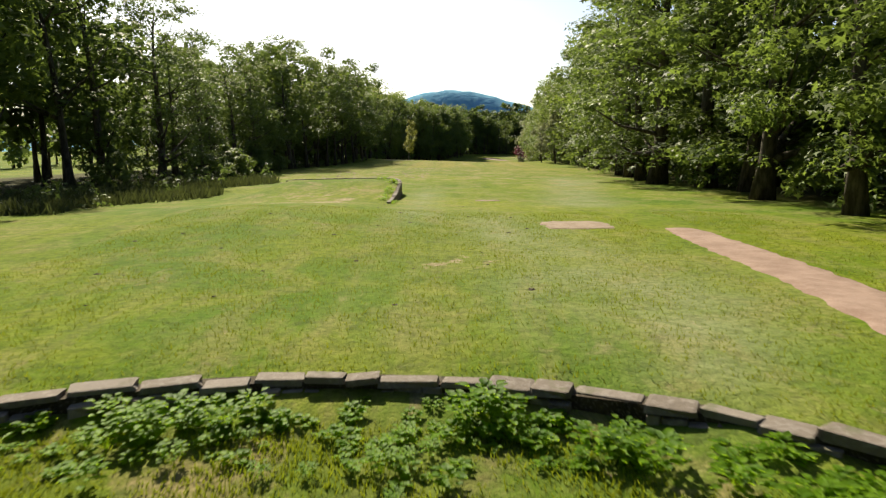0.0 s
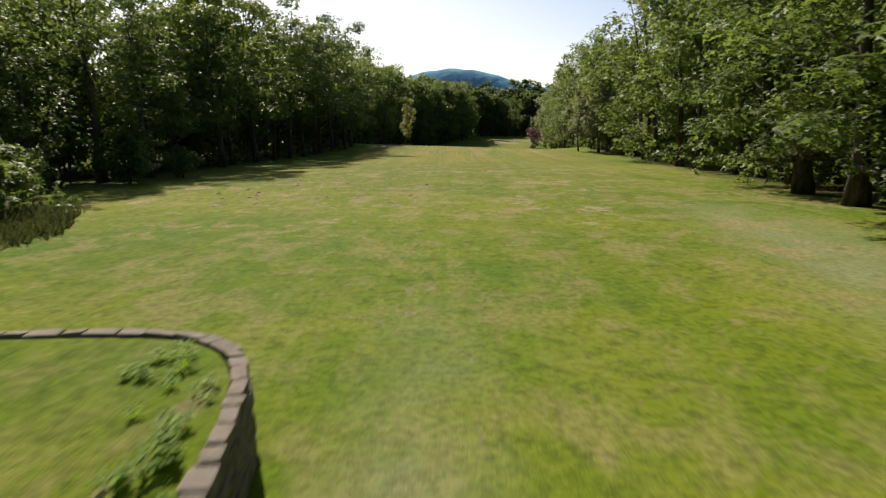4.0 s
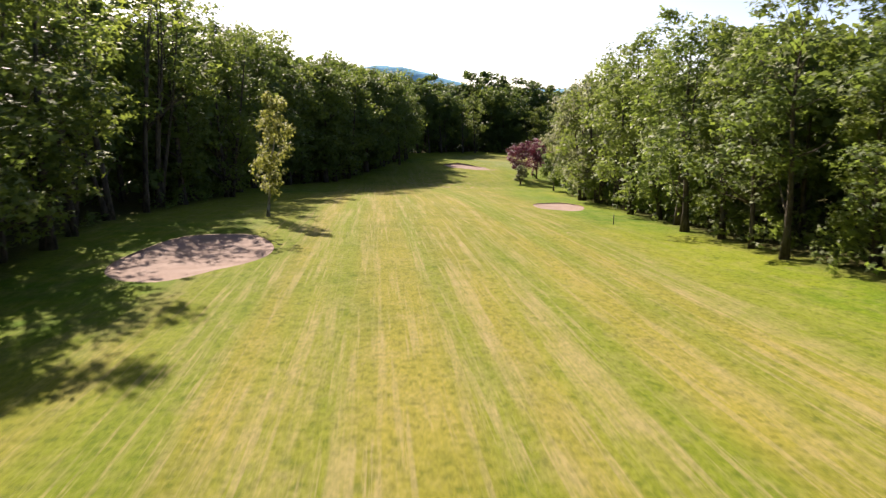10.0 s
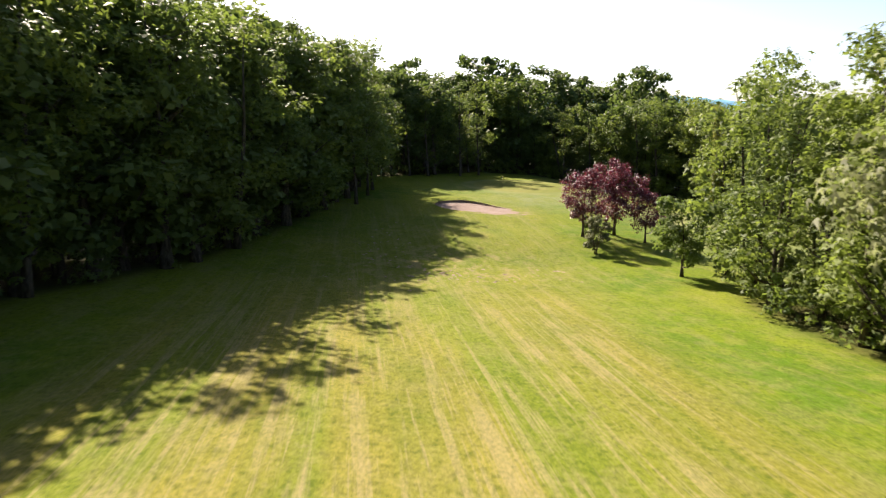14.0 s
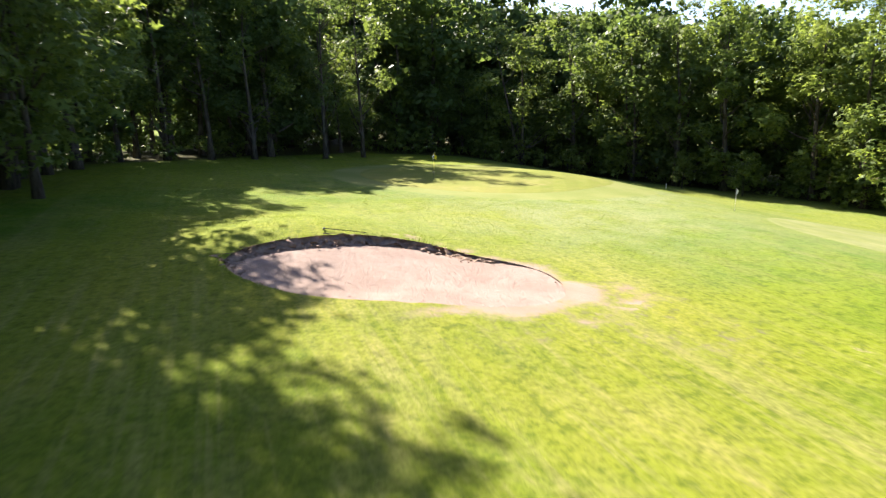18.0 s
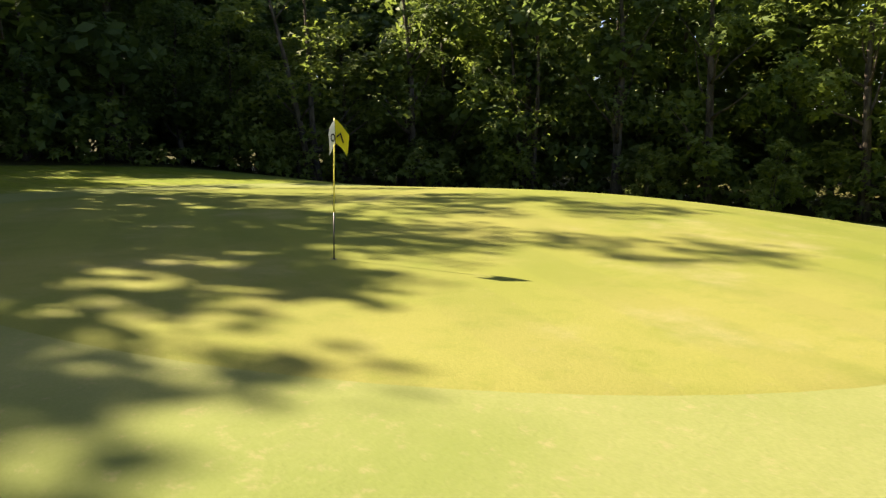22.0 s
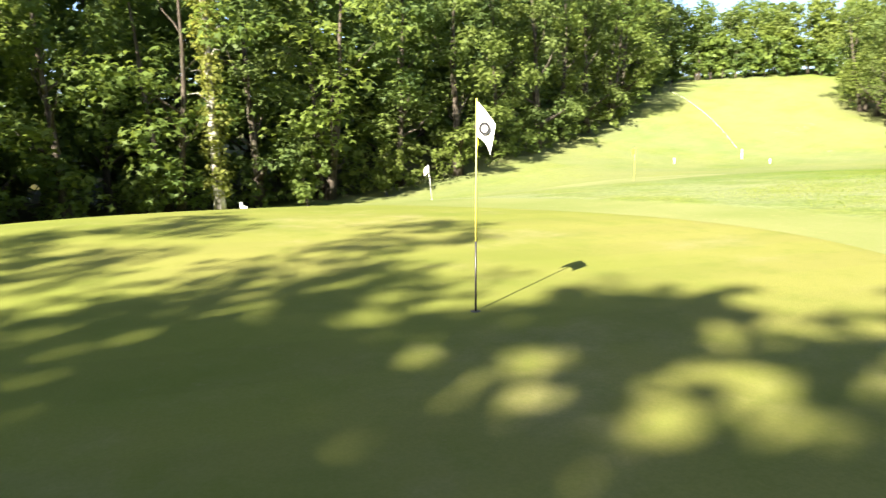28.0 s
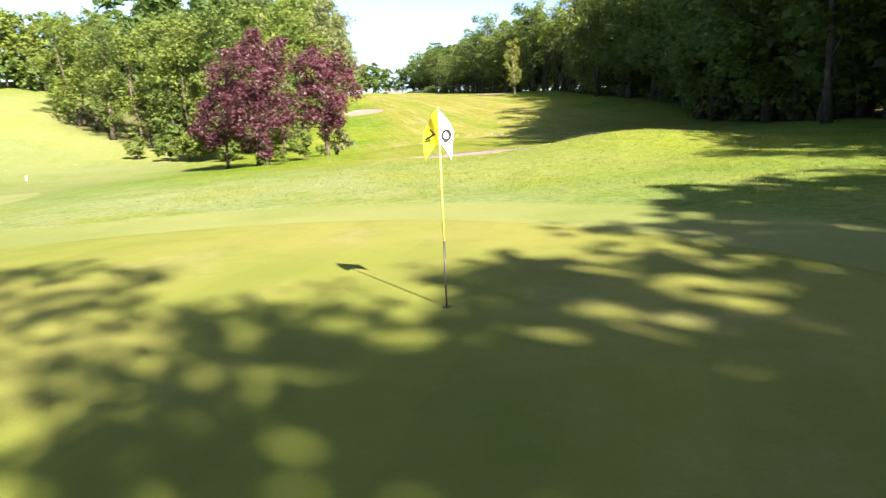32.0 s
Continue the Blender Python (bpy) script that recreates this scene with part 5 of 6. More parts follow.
def bed_wall():
    rng = random.Random(5)
    wall = thing("retaining_wall", (BED_X, BED_Y + BED_R, land1(BED_X, BED_Y + BED_R + 0.5) - 0.4), "low curved wall of pale rough stones round a planted bed", "wall")
    # earth behind the facing stones
    def core(t, r):
        return BED_X + r * np.cos(t), BED_Y + r * np.sin(t)
    t = np.linspace(radians(8), radians(172), 90)
    verts, faces = [], []
    for r, top in ((BED_R - 0.09, 0), (BED_R - 0.09, 1), (BED_R + 0.16, 1), (BED_R + 0.3, 0)):
        x, y = core(t, r)
        z = land(BED_X + (BED_R + 0.6) * np.cos(t), BED_Y + (BED_R + 0.6) * np.sin(t)) + (0.0 if top else -0.5)
        verts += [(float(a) - wall.location.x, float(b) - wall.location.y, float(c) - wall.location.z) for a, b, c in zip(x, y, z)]
    n = len(t)
    for k in range(3):
        faces += [(k * n + i, k * n + i + 1, (k + 1) * n + i + 1, (k + 1) * n + i) for i in range(n - 1)]
    part("earth_core", mesh_of("earth_core", verts, faces, dark_soil), wall, "dark earth between the stones")
    for course in (0, 1):
        a = radians(8 + 1.5 * course)
        while a < radians(172):
            ln = rng.uniform(0.34, 0.78) if course else rng.uniform(0.14, 0.34)
            mid = a + ln / 2 / BED_R
            r = BED_R - 0.02 + rng.uniform(-0.06, 0.06) + 0.03 * course
            ox, oy = BED_X + (BED_R + 0.6) * math.cos(mid), BED_Y + (BED_R + 0.6) * math.sin(mid)
            z = land1(ox, oy) + (-0.12 if course == 0 else 0.0) + rng.uniform(-0.025, 0.025)
            if course == 1 or rng.random() < 0.75:
                lay(wall, BED_X + r * math.cos(mid), BED_Y + r * math.sin(mid), z, mid + math.pi / 2, (ln * 0.96, rng.uniform(0.20, 0.34), rng.uniform(0.08, 0.14) if course == 0 else rng.uniform(0.07, 0.11)), rng)
            a += ln / BED_R
    return wall


bed_wall()

TEE_CX, TEE_CY, TEE_A, TEE_B, TEE_Z = -7.1, 33.0, 4.45, 11.2, -2.92


def tee_outline(t, r=1.0):
    """A rounded rectangle."""
    c, s = np.cos(t), np.sin(t)
    k = 1 / (np.abs(c) ** 6 + np.abs(s) ** 6) ** (1 / 6)
    return TEE_CX + TEE_A * r * k * c, TEE_CY + TEE_B * r * k * s


def tee_level(x, y):
    """The platform's top, running out into the slope at its back and on the far side."""
    g = land(x, y) + 0.012
    k = np.clip((y - 30.3) / 11.0, 0, 1) * sst(-12.2, -9.6, x)
    return g + (np.maximum(TEE_Z, g) - g) * k


def tee_platform():
    root = thing("tee_platform", (TEE_CX, TEE_CY, land1(TEE_CX, TEE_CY) - 0.1), "raised grass teeing platform edged with a rough stone wall", "tee")
    back = Matrix.Translation(-root.location)

    def top(x, y, t, r):
        walled = (tee_level(x, y) > land(x, y) + 0.05)
        edge = np.where(walled, sst(0.985, 1.0, r), sst(0.85, 1.0, r))
        low = np.where(walled, land(x, y) - 0.05, land(x, y) - 0.008)
        return tee_level(x, y) * (1 - edge) + np.minimum(tee_level(x, y), low) * edge

    me = polar_sheet("turf_top", [1.0, 0.985, 0.98, 0.93, 0.86, 0.76, 0.64, 0.5, 0.36, 0.2, 0.08], 140, tee_outline, top, turf, True)
    me.transform(back)
    part("turf_top", me, root, "worn and dried mown grass")
    rng = random.Random(9)
    ts = np.linspace(radians(-48), radians(128), 700)
    px, py = tee_outline(ts, 1.0)
    run = np.r_[0, np.cumsum(np.hypot(np.diff(px), np.diff(py)))]
    for course in range(8):
        s = 0.2 * (course % 2)
        while s < run[-1] - 0.3:
            ln = rng.uniform(0.22, 0.48)
            m = s + ln / 2
            x, y = float(np.interp(m, run, px)), float(np.interp(m, run, py))
            x2, y2 = float(np.interp(m + 0.1, run, px)), float(np.interp(m + 0.1, run, py))
            lvl = float(tee_level(x - 0.1, y - 0.1))
            z = lvl - 0.015 - 0.12 * course
            if z > land1(x, y) - 0.06 and lvl - land1(x, y) > 0.06:
                lay(root, x, y, z, math.atan2(y2 - y, x2 - x), (ln * 0.97, rng.uniform(0.16, 0.24), 0.12), rng)
            s += ln
    return root


tee_platform()


# ---- path, bare patches ----
def strip(name, rows, material, label, category):
    """A ribbon on the ground: rows of x, y, half width, with frayed edges."""
    rng = random.Random(2)
    rows = np.array(rows)
    ys = np.arange(rows[0, 1], rows[-1, 1], 0.35)
    verts, faces = [], []
    for y in ys:
        x, w = np.interp(y, rows[:, 1], rows[:, 0]), np.interp(y, rows[:, 1], rows[:, 2])
        for k, u in enumerate((-1, -0.85, -0.4, 0, 0.4, 0.85, 1)):
            e = rng.uniform(-0.09, 0.09) if abs(u) > 0.8 else 0
            xx = float(x + u * w + e)
            verts.append((xx, float(y), land1(xx, y) + (0.014 if abs(u) < 0.99 else -0.02) + 0.012 * (1 - u * u)))
    n = 7
    faces = [(j * n + i, j * n + i + 1, (j + 1) * n + i + 1, (j + 1) * n + i) for j in range(len(ys) - 1) for i in range(n - 1)]
    return tagged(new(name, mesh_of(name, verts, faces, material, True)), label, category, kind="structure")


strip("path", [(4.7, -14, 0.75), (5.35, -4, 0.75), (6.05, 3, 0.75), (6.55, 8.5, 0.74), (6.8, 12, 0.72), (6.85, 16, 0.7), (6.85, 19, 0.62), (6.8, 20.6, 0.35)],
      path_gravel, "reddish gravel path ending in the grass", "path")


def patch(cx, cy, w, d, turn, seed, label):
    def place(t, r):
        c, s = np.cos(t), np.sin(t)
        k = r / (np.abs(c) ** 5 + np.abs(s) ** 5) ** 0.2 * (1 + 0.05 * np.sin(7 * t + seed) + 0.04 * np.sin(13 * t + 2 * seed) + 0.03 * np.sin(29 * t + seed))
        a = radians(turn)
        return cx + w * k * c * math.cos(a) - d * k * s * math.sin(a), cy + w * k * c * math.sin(a) + d * k * s * math.cos(a)
    me = polar_sheet("bare_patch", [1.0, 0.94, 0.8, 0.6, 0.35, 0.12], 60, place, lambda x, y, t, r: land(x, y) + 0.02 - 0.04 * sst(0.95, 1.0, r) + rag(x, y, 2.0, 0.004), bare_earth, True)
    return tagged(new("bare_patch", me), label, "bare patch", "bare earth patches", kind="structure")


patch(4.0, 21.3, 1.05, 1.05, 3, 0.4, "square of bare pinkish earth let into the turf")
patch(2.1, 35.4, 0.62, 0.42, 2, 1.7, "small square of bare pale earth in the turf")


# ---- planted bed ----
def herb_meshes(seed, leaves, spread, tall, leaf):
    rng = random.Random(seed)
    verts, faces = [], []
    for k in range(leaves):
        a, out = rng.uniform(0, 6.28), rng.uniform(0.25, 1.0) * spread
        h = tall * rng.uniform(0.35, 1.0)
        ln, wd = leaf * rng.uniform(0.7, 1.3), leaf * rng.uniform(0.32, 0.5)
        d = Vector((math.cos(a), math.sin(a), 0))
        s = Vector((-math.sin(a), math.cos(a), 0))
        p = d * out * 0.6 + Vector((0, 0, h))
        n = len(verts)
        rise = rng.uniform(-0.1, 0.5)
        for u, w, z in ((0, 0.15, -0.03), (0.35, 1, rise * 0.3), (0.75, 0.75, rise * 0.35), (1.1, 0.04, rise * 0.1)):
            c = p + d * ln * u + Vector((0, 0, ln * z))
            verts += [tuple(c - s * wd * w), tuple(c + Vector((0, 0, -wd * 0.25))), tuple(c + s * wd * w)]
        for j in range(3):
            faces += [(n + 3 * j, n + 3 * j + 1, n + 3 * j + 4, n + 3 * j + 3), (n + 3 * j + 1, n + 3 * j + 2, n + 3 * j + 5, n + 3 * j + 4)]
        faces.append((n, n + 1, n + 2))
        verts += [(0, 0, -0.03), (0.006, 0, -0.03)]
        faces.append((len(verts) - 2, len(verts) - 1, n + 1))
    return mesh_of("leaves", verts, faces, herb_leaf, True)


HERBS = [herb_meshes(1, 34, 0.30, 0.30, 0.15), herb_meshes(2, 26, 0.26, 0.20, 0.17), herb_meshes(3, 46, 0.42, 0.46, 0.14), herb_meshes(4, 22, 0.22, 0.12, 0.13)]
rng4 = random.Random(21)


def herb(x, y, me, s):
    ob = new("bedding_plant", me)
    ob.matrix_basis = Matrix.Translation((x, y, land1(x, y) + 0.01)) @ Matrix.Rotation(rng4.uniform(0, 6.28), 4, "Z") @ Matrix.Diagonal((s, s, s, 1))
    tagged(ob, "broad-leaved green weed growing below the stone wall", "plant", "plants in the walled bed")


for k in range(330):
    a = radians(rng4.uniform(36, 144))
    r = BED_R - 0.25 - abs(rng4.gauss(0, 0.75))
    if r < 5.0:
        continue
    herb(BED_X + r * math.cos(a), BED_Y + r * math.sin(a), rng4.choice(HERBS), rng4.uniform(0.26, 0.60))
for x, y, s in ((0.35, 6.75, 1.35), (0.15, 6.6, 1.2), (0.6, 6.6, 1.1), (-2.7, 6.55, 1.25), (-2.3, 6.6, 1.1), (-3.1, 6.4, 1.2), (-2.9, 6.2, 1.0), (1.8, 5.6, 1.2), (2.3, 5.2, 1.2), (2.7, 4.7, 1.3), (1.3, 5.9, 1.0)):
    herb(x, y, HERBS[2], s * 0.62)


TUFTS = [herb_meshes(5, 22, 0.16, 0.16, 0.09), herb_meshes(6, 28, 0.20, 0.22, 0.08)]
for k in range(70):
    a = rng4.uniform(-0.05, 0.93) if k < 60 else rng4.uniform(-0.22, 0.0)
    x, y = tee_outline(np.array(a), rng4.uniform(0.86, 0.965) if k < 60 else rng4.uniform(1.02, 1.06))
    ob = new("weed_tuft", rng4.choice(TUFTS))
    s = rng4.uniform(0.4, 0.85)
    ob.matrix_basis = Matrix.Translation((float(x), float(y), float(tee_level(x, y)) if k < 60 else land1(x, y))) @ Matrix.Rotation(rng4.uniform(0, 6.28), 4, "Z") @ Matrix.Diagonal((s, s, s, 1))
    tagged(ob, "bright green weed tuft along the platform's stone edge", "plant", "weeds on the tee platform")


# ---- grass blades near the camera's way ----
def blades(name, count, area, tall, label, material=blade_green, keep=None):
    rng = np.random.default_rng(count)
    x0, x1, y0, y1 = area
    x, y = rng.uniform(x0, x1, count), rng.uniform(y0, y1, count)
    clump = np.sin(x * 2.1 + 1.7 * np.sin(y * 1.3)) * np.sin(y * 1.9 + np.sin(x * 1.1)) + rng.normal(size=count) * 0.6
    ok = clump > -0.35
    for b in BUNKERS:
        ok &= b.ratio(x, y) > 1.02
    if keep is not None:
        ok &= keep(x, y)
    x, y, clump = x[ok], y[ok], clump[ok]
    z = land(x, y)
    n = len(x)
    a = rng.uniform(0, 6.28, n)
    h = tall * rng.uniform(0.5, 1.2, n) * (0.8 + 0.25 * np.clip(clump, 0, 1.5))
    w = 0.006 + 0.07 * h
    lean = rng.uniform(0.1, 0.9, n) * h
    b = rng.uniform(0, 6.28, n)
    ux, uy = np.cos(a) * w, np.sin(a) * w
    v = np.stack([np.stack([x - ux, y - uy, z - 0.01], -1), np.stack([x + ux, y + uy, z - 0.01], -1),
                  np.stack([x + lean * np.cos(b) + ux * 0.2, y + lean * np.sin(b) + uy * 0.2, z + h], -1),
                  np.stack([x + lean * np.cos(b) - ux * 0.2, y + lean * np.sin(b) - uy * 0.2, z + h], -1)], 1).reshape(-1, 3)
    return tagged(new(name, cloud_mesh(name, v, np.arange(len(v)).reshape(-1, 4), material)), label, "grass", kind="stuff")


tee_blade = leaf_material("tee_blade", (0.078, 0.130, 0.006), (0.180, 0.196, 0.014), (0.23, 0.27, 0.014), 0.4, 0.0)


def off_paved(x, y):
    keep = np.hypot(x - BED_X, y - BED_Y) > BED_R + 0.25
    keep &= np.abs(x - np.interp(y, [8, 12, 20], [6.4, 6.65, 6.75])) > 0.8
    keep &= ~((np.abs(x - 4.0) < 1.1) & (np.abs(y - 21.3) < 1.1))
    return keep


def off_green(x, y):
    r = np.hypot((x - 39.9) / 14.4, (y - 367.4) / 15.0)
    return r > 0.98 + 0.14 * np.abs(np.sin(x * 91.7 + y * 57.3))


blades("bed_grass", 52000, (-7, 5, 1.5, 7.2), 0.065, "rough grass growing in the walled bed", tee_blade, keep=lambda x, y: np.hypot(x - BED_X, y - BED_Y) < BED_R - 0.3)
blades("tee_grass", 60000, (-9, 11, 5, 26), 0.05, "short grass of the tee", tee_blade, keep=off_paved)
blades("bunker_grass", 60000, (10, 40, 335, 360), 0.06, "unmown grass round the greenside bunker", keep=off_green)


# ---- rushes, rough and bushes beside the tee ----
def rough_bank():
    rng = random.Random(31)
    blades("rushes", 34000, (-24, -13.5, 26, 66), 0.55, "tall rough grass and rushes beside the tee", reed_leaf, keep=lambda x, y: x < -14.5 + 1.2 * np.sin(y * 0.35) - 0.05 * np.abs(y - 40))
    spots = [(rng.uniform(-24, -16.5), rng.uniform(28, 64), rng.uniform(0.6, 1.5)) for k in range(36)]
    undergrowth("bramble", spots, "low dark bramble beside the tee", oak_leaf, 0.22, 34)


rough_bank()
BUSH = tree_meshes("bush", 81, 3.2, 0.3, 1.9, 0.06, 70, 44, 0.22, "round", oak_leaf, bark, (0, 0), 6, 4)
for x, y, s in ((-20.5, 66, 1.0), (-18.6, 62.5, 0.8), (-22.5, 47, 0.9), (-23.0, 84, 1.0), (-21.5, 90, 0.7)):
    tree(BUSH, (x, y, land1(x, y) - 0.03), "dense dark green bush beside the rough grass", "shrub", "bushes beside the tee", "bush", 90 * s, s)

# shrubs round the plum trees and on the face of the wood
LIGHT = tree_meshes("bush", 82, 2.6, 0.25, 1.25, 0.05, 60, 44, 0.18, "round", ash_leaf, bark, (0, 0), 6, 3)
for x, y, s in ((34.2, 315.0, 0.34), (38.7, 318.2, 0.42), (35.6, 319.0, 0.8), (46.0, 295.0, 1.15), (50.0, 291.5, 1.1), (43.0, 298.0, 0.9), (54.0, 288.0, 1.0), (47.8, 292.6, 1.3), (37.2, 320.4, 0.45)):
    tree(LIGHT, (x, y, land1(x, y) - 0.03), "bright green leafy shrub at the foot of the trees", "shrub", "shrubs by the plum trees", "shrub", 200 * s, s)


# ---- the ivy-clad tree behind the green ----
def ivy_tree(x, y):
    root = thing("ivy_tree", (x, y, land1(x, y) - 0.05), "tall pale trunk clothed in bright green ivy", "tree")
    rng = np.random.default_rng(91)
    pts = [(0.0, 0, -0.1), (0.05, 0.05, 2.5), (-0.05, 0.1, 6), (0.1, 0.0, 10), (0.0, 0.1, 15), (0.2, 0.1, 20)]
    part("trunk", mesh_of("trunk", *joined([tube(pts, [0.42, 0.30, 0.28, 0.24, 0.18, 0.06], 10)] + [tube([(0, 0, h), (0.9 * math.cos(h), 0.9 * math.sin(h), h + 0.7), (1.6 * math.cos(h), 1.6 * math.sin(h), h + 0.6)], [0.06, 0.04, 0.015], 5) for h in (7, 8.3, 9.5, 11, 12.2, 13.5, 15)]), birch_bark, True), root, "pale bare trunk")
    hh = rng.uniform(1.3, 19, 170)
    c = np.stack([rng.normal(size=170) * 0.30, rng.normal(size=170) * 0.30, hh], -1)
    v, q = spray_cloud(rng, c, rng.uniform(0.45, 0.85, 170), 20, 0.21)
    part("ivy", cloud_mesh("ivy", v, q, birch_leaf), root, "pale yellow-green ivy leaves")
    return root


ivy_tree(71.5, 352.6)
SAPLING = tree_meshes("sapling", 83, 5.2, 0.5, 1.7, 0.06, 80, 50, 0.19, "round", ash_leaf, bark, (0.1, 0.1), 8, 2)
for x, y, s in ((72.2, 346.0, 0.9), (73.0, 356.0, 0.8), (68.5, 369.5, 0.9), (74.0, 338.0, 0.8), (66.0, 376.0, 0.8)):
    tree(SAPLING, (x, y, land1(x, y) - 0.03), "light green sapling in front of the wood", "tree", "saplings behind the green", "sapling", 300 * s, s)


# ---- rakes, stakes, posts and rope ----
def rake(x0, y0, x1, y1, label):
    """A bunker rake lying on the grass, its head at the first place."""
    z0, z1 = land1(x0, y0), land1(x1, y1)
    root = thing("bunker_rake", (x0, y0, z0), label, "rake", "bunker rakes")
    d = Vector((x1 - x0, y1 - y0, z1 - z0))
    side = Vector((-d.y, d.x, 0)).normalized()
    f = d.normalized()
    pts = [Vector((0, 0, 0.07)), d * 0.5 + Vector((0, 0, 0.13)), d * 0.90 + Vector((0, 0, 0.17)), d * 0.97 + Vector((0, 0, 0.15)), d + f * 0.03 + Vector((0, 0, -0.02))]
    part("handle", mesh_of("handle", *tube(pts, [0.016] * 5, 8), rake_black, True), root, "long dark handle")
    bar = part("head", mesh_of("head", *tube([side * -0.19 + Vector((0, 0, 0.07)), side * 0.19 + Vector((0, 0, 0.07))], [0.028, 0.028], 8), dark_steel), root, "toothed bar")
    for k in range(11):
        p = side * (-0.175 + 0.035 * k)
        part("tooth", mesh_of("tooth", *tube([p + Vector((0, 0, 0.07)), p + Vector((0, 0, 0.0))], [0.008, 0.004], 5), dark_steel), bar)
    return root


rake(21.53, 340.1, 23.24, 339.6, "dark bunker rake lying on the grass above the sand")
rake(-8.0, 199.4, -8.9, 200.6, "dark bunker rake lying at the edge of the sand")


def stake(name, x, y, high, r, material, label, group="", lean=(0, 0)):
    root = thing(name, (x, y, land1(x, y)), label, "post", group)
    part("shaft", mesh_of("shaft", *tube([(0, 0, -0.1), (lean[0] * 0.5, lean[1] * 0.5, high * 0.5), (lean[0], lean[1], high * 0.97)], [r, r * 0.97, r * 0.94], 10), material, True), root)
    part("cap", mesh_of("cap", *tube([(lean[0], lean[1], high * 0.97), (lean[0], lean[1], high)], [r * 0.94, r * 0.5], 10), material, True), root)
    return root


stake("distance_post", 23.8, 217.1, 1.08, 0.05, pole_black, "dark wooden distance post at the fairway edge", "", (0.04, 0.02))
stake("white_post", 64.3, 300.7, 1.0, 0.06, white_paint, "white painted wooden post on the slope", "white posts")
stake("white_post", 66.8, 309.0, 0.55, 0.05, white_paint, "short white painted wooden post on the slope", "white posts")
stake("white_post", 60.6, 302.4, 0.5, 0.05, white_paint, "short white painted wooden post on the slope", "white posts")
stake("white_post", 61.5, 372.5, 0.6, 0.03, white_paint, "thin pale stake behind the green", "white posts")
stake("crest_post", 91.2, 271.9, 1.5, 0.07, grey_wood, "grey wooden post standing on the crest")


def rope():
    pts = []
    for k in range(40):
        u = k / 39
        x, y = 91 - 23 * u - 1.6 * math.sin(u * 3.1), 272 + 23 * u
        pts.append((x, y, land1(x, y) + 0.06))
    return tagged(new("boundary_rope", mesh_of("boundary_rope", *tube(pts, [0.018] * 40, 6), white_paint, True)), "long white rope lying over the grass slope", "rope")


rope()


def trunk_sign(x, y):
    root = thing("marker_board", (x, y, land1(x, y)), "small white board on a short post beside the wood", "sign")
    part("post", mesh_from_bm("post", box(0.14, 0.14, 0.85, 0.015), white_paint), root)
    part("arm", mesh_from_bm("arm", box(0.75, 0.07, 0.16, 0.01, -0.42, 0, 0.5), white_paint), root)
    return root


trunk_sign(70.4, 351.7)


# ---- clods, divots and fallen leaves on the turf ----
def clods(name, spots, material, label, size):
    rng = random.Random(77)
    verts, faces = [], []
    for x, y in spots:
        r = size * rng.uniform(0.5, 1.5)
        z = land1(x, y)
        n = len(verts)
        m = 7
        for k in range(m):
            a = 6.283 * k / m
            q = r * rng.uniform(0.6, 1.2)
            verts.append((x + q * math.cos(a), y + 0.8 * q * math.sin(a), z - 0.005))
        for k in range(m):
            a = 6.283 * k / m
            q = r * rng.uniform(0.3, 0.6)
            verts.append((x + q * math.cos(a), y + 0.8 * q * math.sin(a), z + r * rng.uniform(0.12, 0.3)))
        faces += [(n + k, n + (k + 1) % m, n + m + (k + 1) % m, n + m + k) for k in range(m)] + [tuple(range(n + m, n + 2 * m))]
    return tagged(new(name, mesh_of(name, verts, faces, material, True)), label, "debris", kind="stuff")


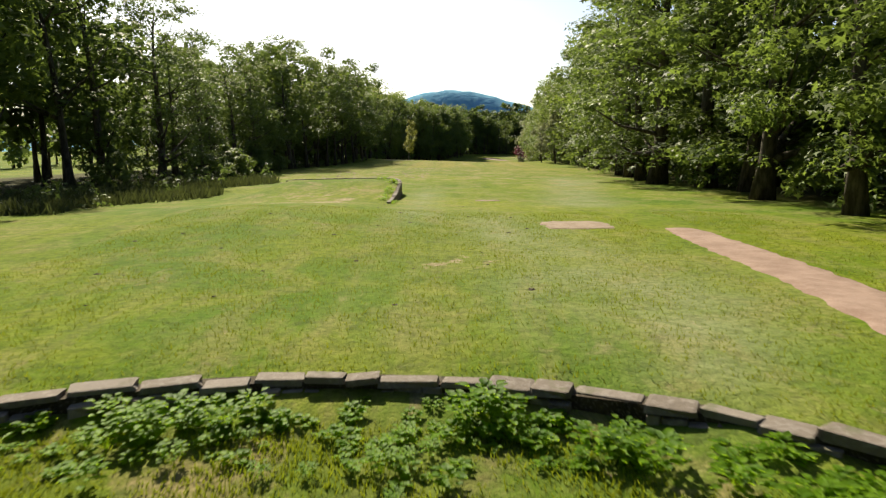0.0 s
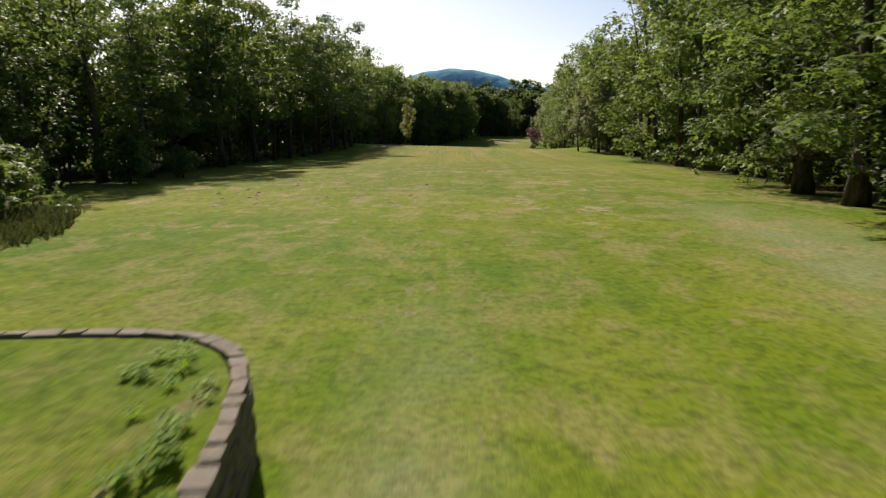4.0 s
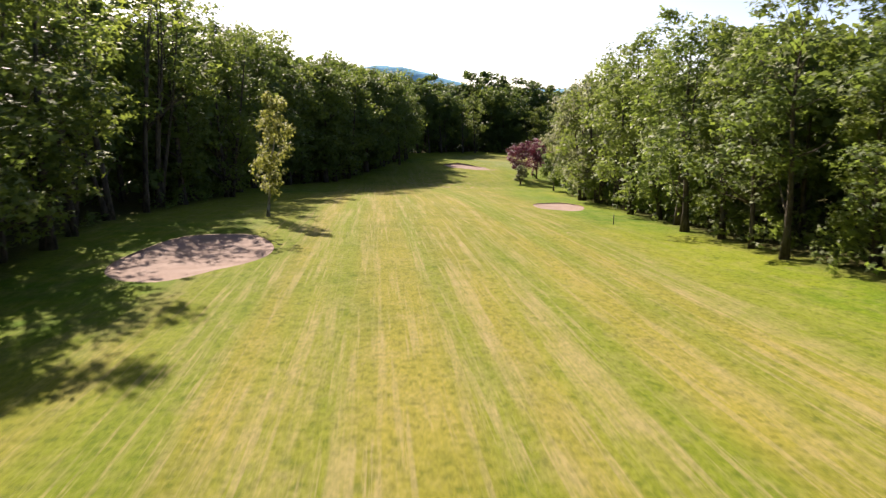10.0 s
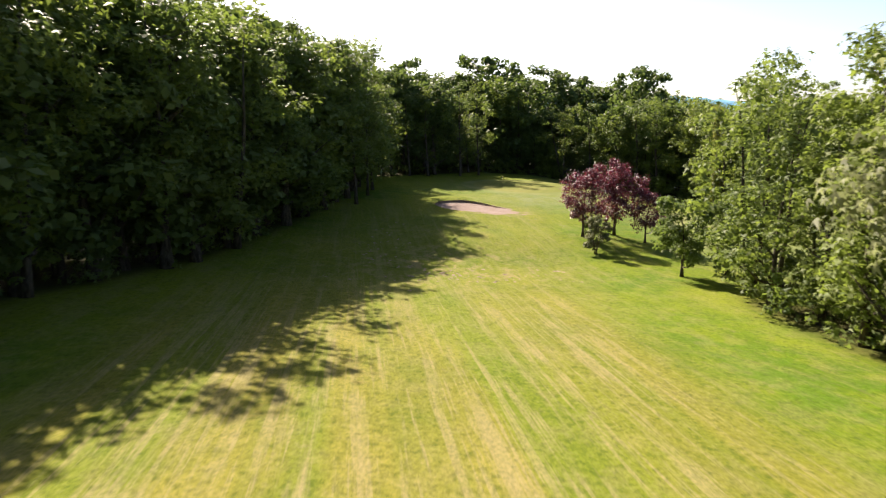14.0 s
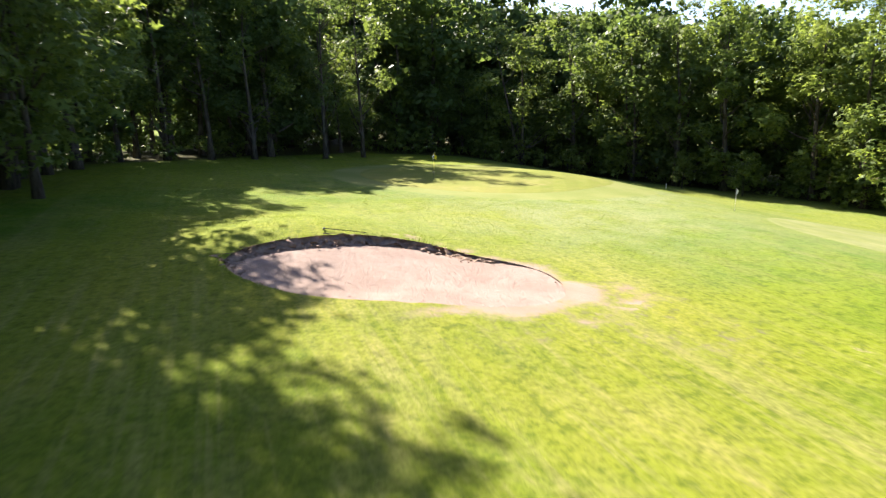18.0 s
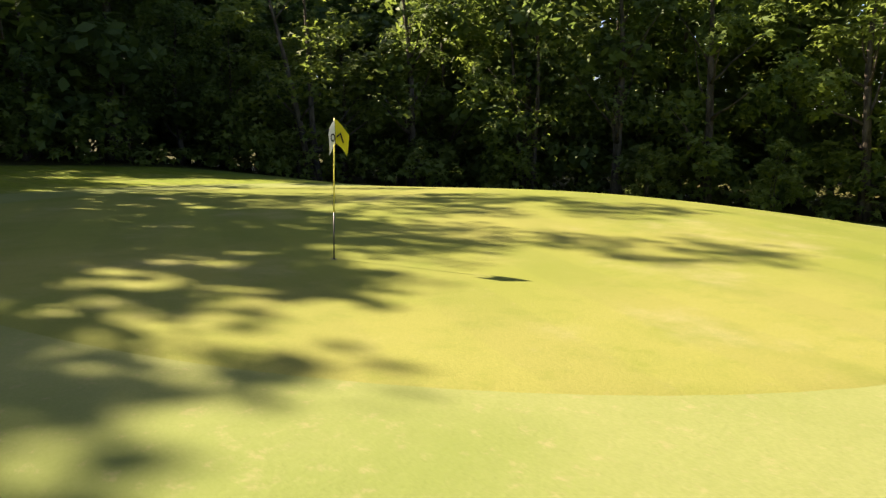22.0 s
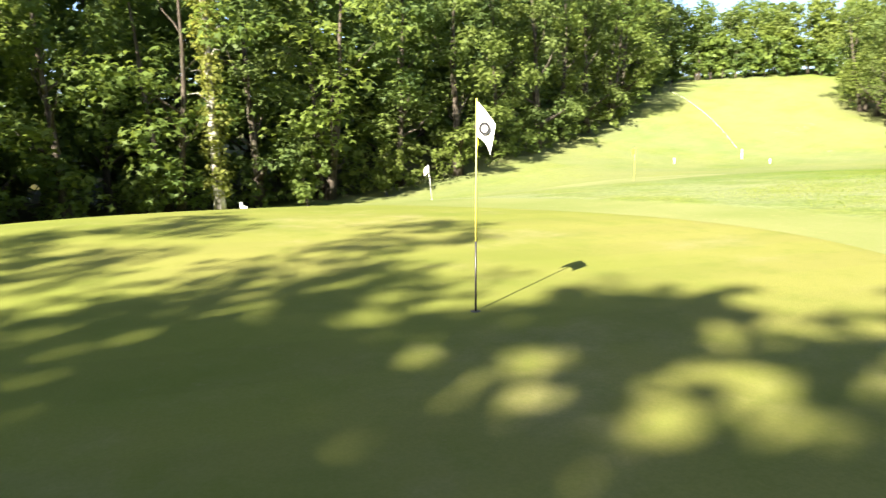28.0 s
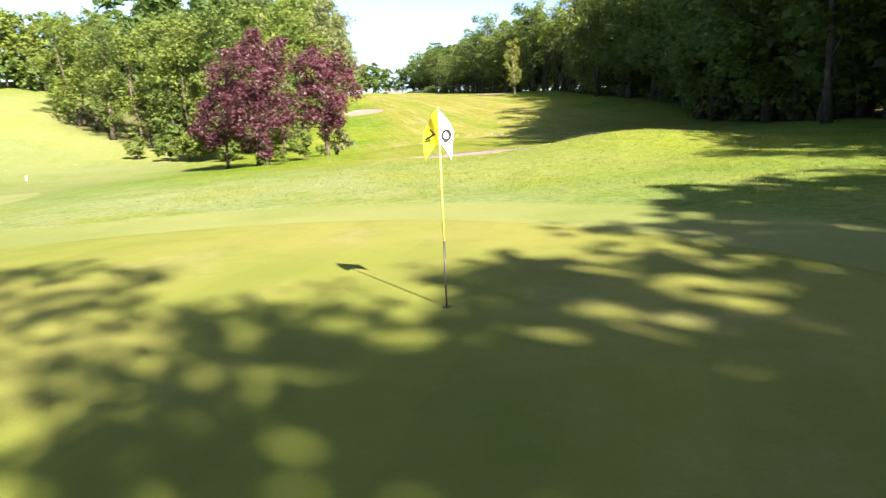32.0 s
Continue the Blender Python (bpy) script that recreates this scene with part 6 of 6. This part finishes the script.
r5 = random.Random(55)
pale = [(15 + r5.gauss(0, 4.0), 293.5 + 0.25 * r5.gauss(0, 6) + r5.gauss(0, 1.8)) for k in range(90)] + [(25.6 + r5.gauss(0, 0.5), 296.8 + r5.gauss(0, 0.3)) for k in range(8)]
pale += [(8.5 + r5.gauss(0, 1.6), 306 + r5.gauss(0, 7)) for k in range(60)]
pale += [(r5.uniform(-14, -2), r5.uniform(68, 88)) for k in range(110)] + [(r5.gauss(-3, 1.5), r5.gauss(106, 1.2)) for k in range(16)]
pale += [(5.7, 200.5), (16.9, 209.5), (16.7, 209.3), (17.2, 209.7)]
clods("turf_scars", pale, bare_earth, "pale scraped clods and scars in the turf", 0.16)
dark = [(-4.1, 104.3), (-3.9, 104.4), (-2.7, 104.6), (-1.7, 104.8)] + [(r5.uniform(-8, 3), r5.uniform(10, 30)) for k in range(46)]
dark += [(-5.76, 22.4), (-4.5, 23.1), (-3.9, 23.0), (-3.5, 31.6), (28.6, 333.5), (36.0, 346.0), (41.0, 347.5)]
crumbs = []
for k in range(170):
    a, q = r5.uniform(0.2, 3.3), r5.uniform(0.80, 0.95)
    x, y = BUNKERS[2].place(np.array(a), q)
    crumbs.append((float(x), float(y)))
clods("divots", dark, dark_soil, "small dark divots and droppings on the turf", 0.07)


def crumbled(spots, seed):
    """Clods of earth that lie below the bunker's lip."""
    rng = random.Random(seed)
    b = BUNKERS[2]
    verts, faces = [], []
    for x, y in spots:
        q = float(b.ratio(np.array(x), np.array(y)))
        t = math.atan2(y - b.cy, x - b.cx)
        z = land1(x, y) - (0.10 + 0.30 * min(1.0, (1.0 - q) / 0.10)) * (1 if rng.random() < 0.8 else 0.4)
        r = rng.uniform(0.012, 0.06)
        n = len(verts)
        for k in range(8):
            verts.append((x + r * rng.uniform(0.5, 1) * (1 if k & 1 else -1), y + r * rng.uniform(0.5, 1) * (1 if k & 2 else -1), z + r * rng.uniform(0.4, 0.9) * (1 if k & 4 else -1)))
        faces += [tuple(n + i for i in f) for f in ((0, 1, 3, 2), (4, 6, 7, 5), (0, 4, 5, 1), (2, 3, 7, 6), (0, 2, 6, 4), (1, 5, 7, 3))]
    return tagged(new("earth_clods", mesh_of("earth_clods", verts, faces, lip_soil)), "brown clods of earth fallen from the bunker's lip", "debris", kind="stuff")


crumbled(crumbs, 4)
blades("lip_grass", 26000, (16, 31, 329, 342), 0.13, "ragged grass hanging over the bunker's lip", keep=lambda x, y: (BUNKERS[2].ratio(x, y) < 1.045) & (y > 333.5) & (y - 335.5 > 1.4 * (x - 25.0)))
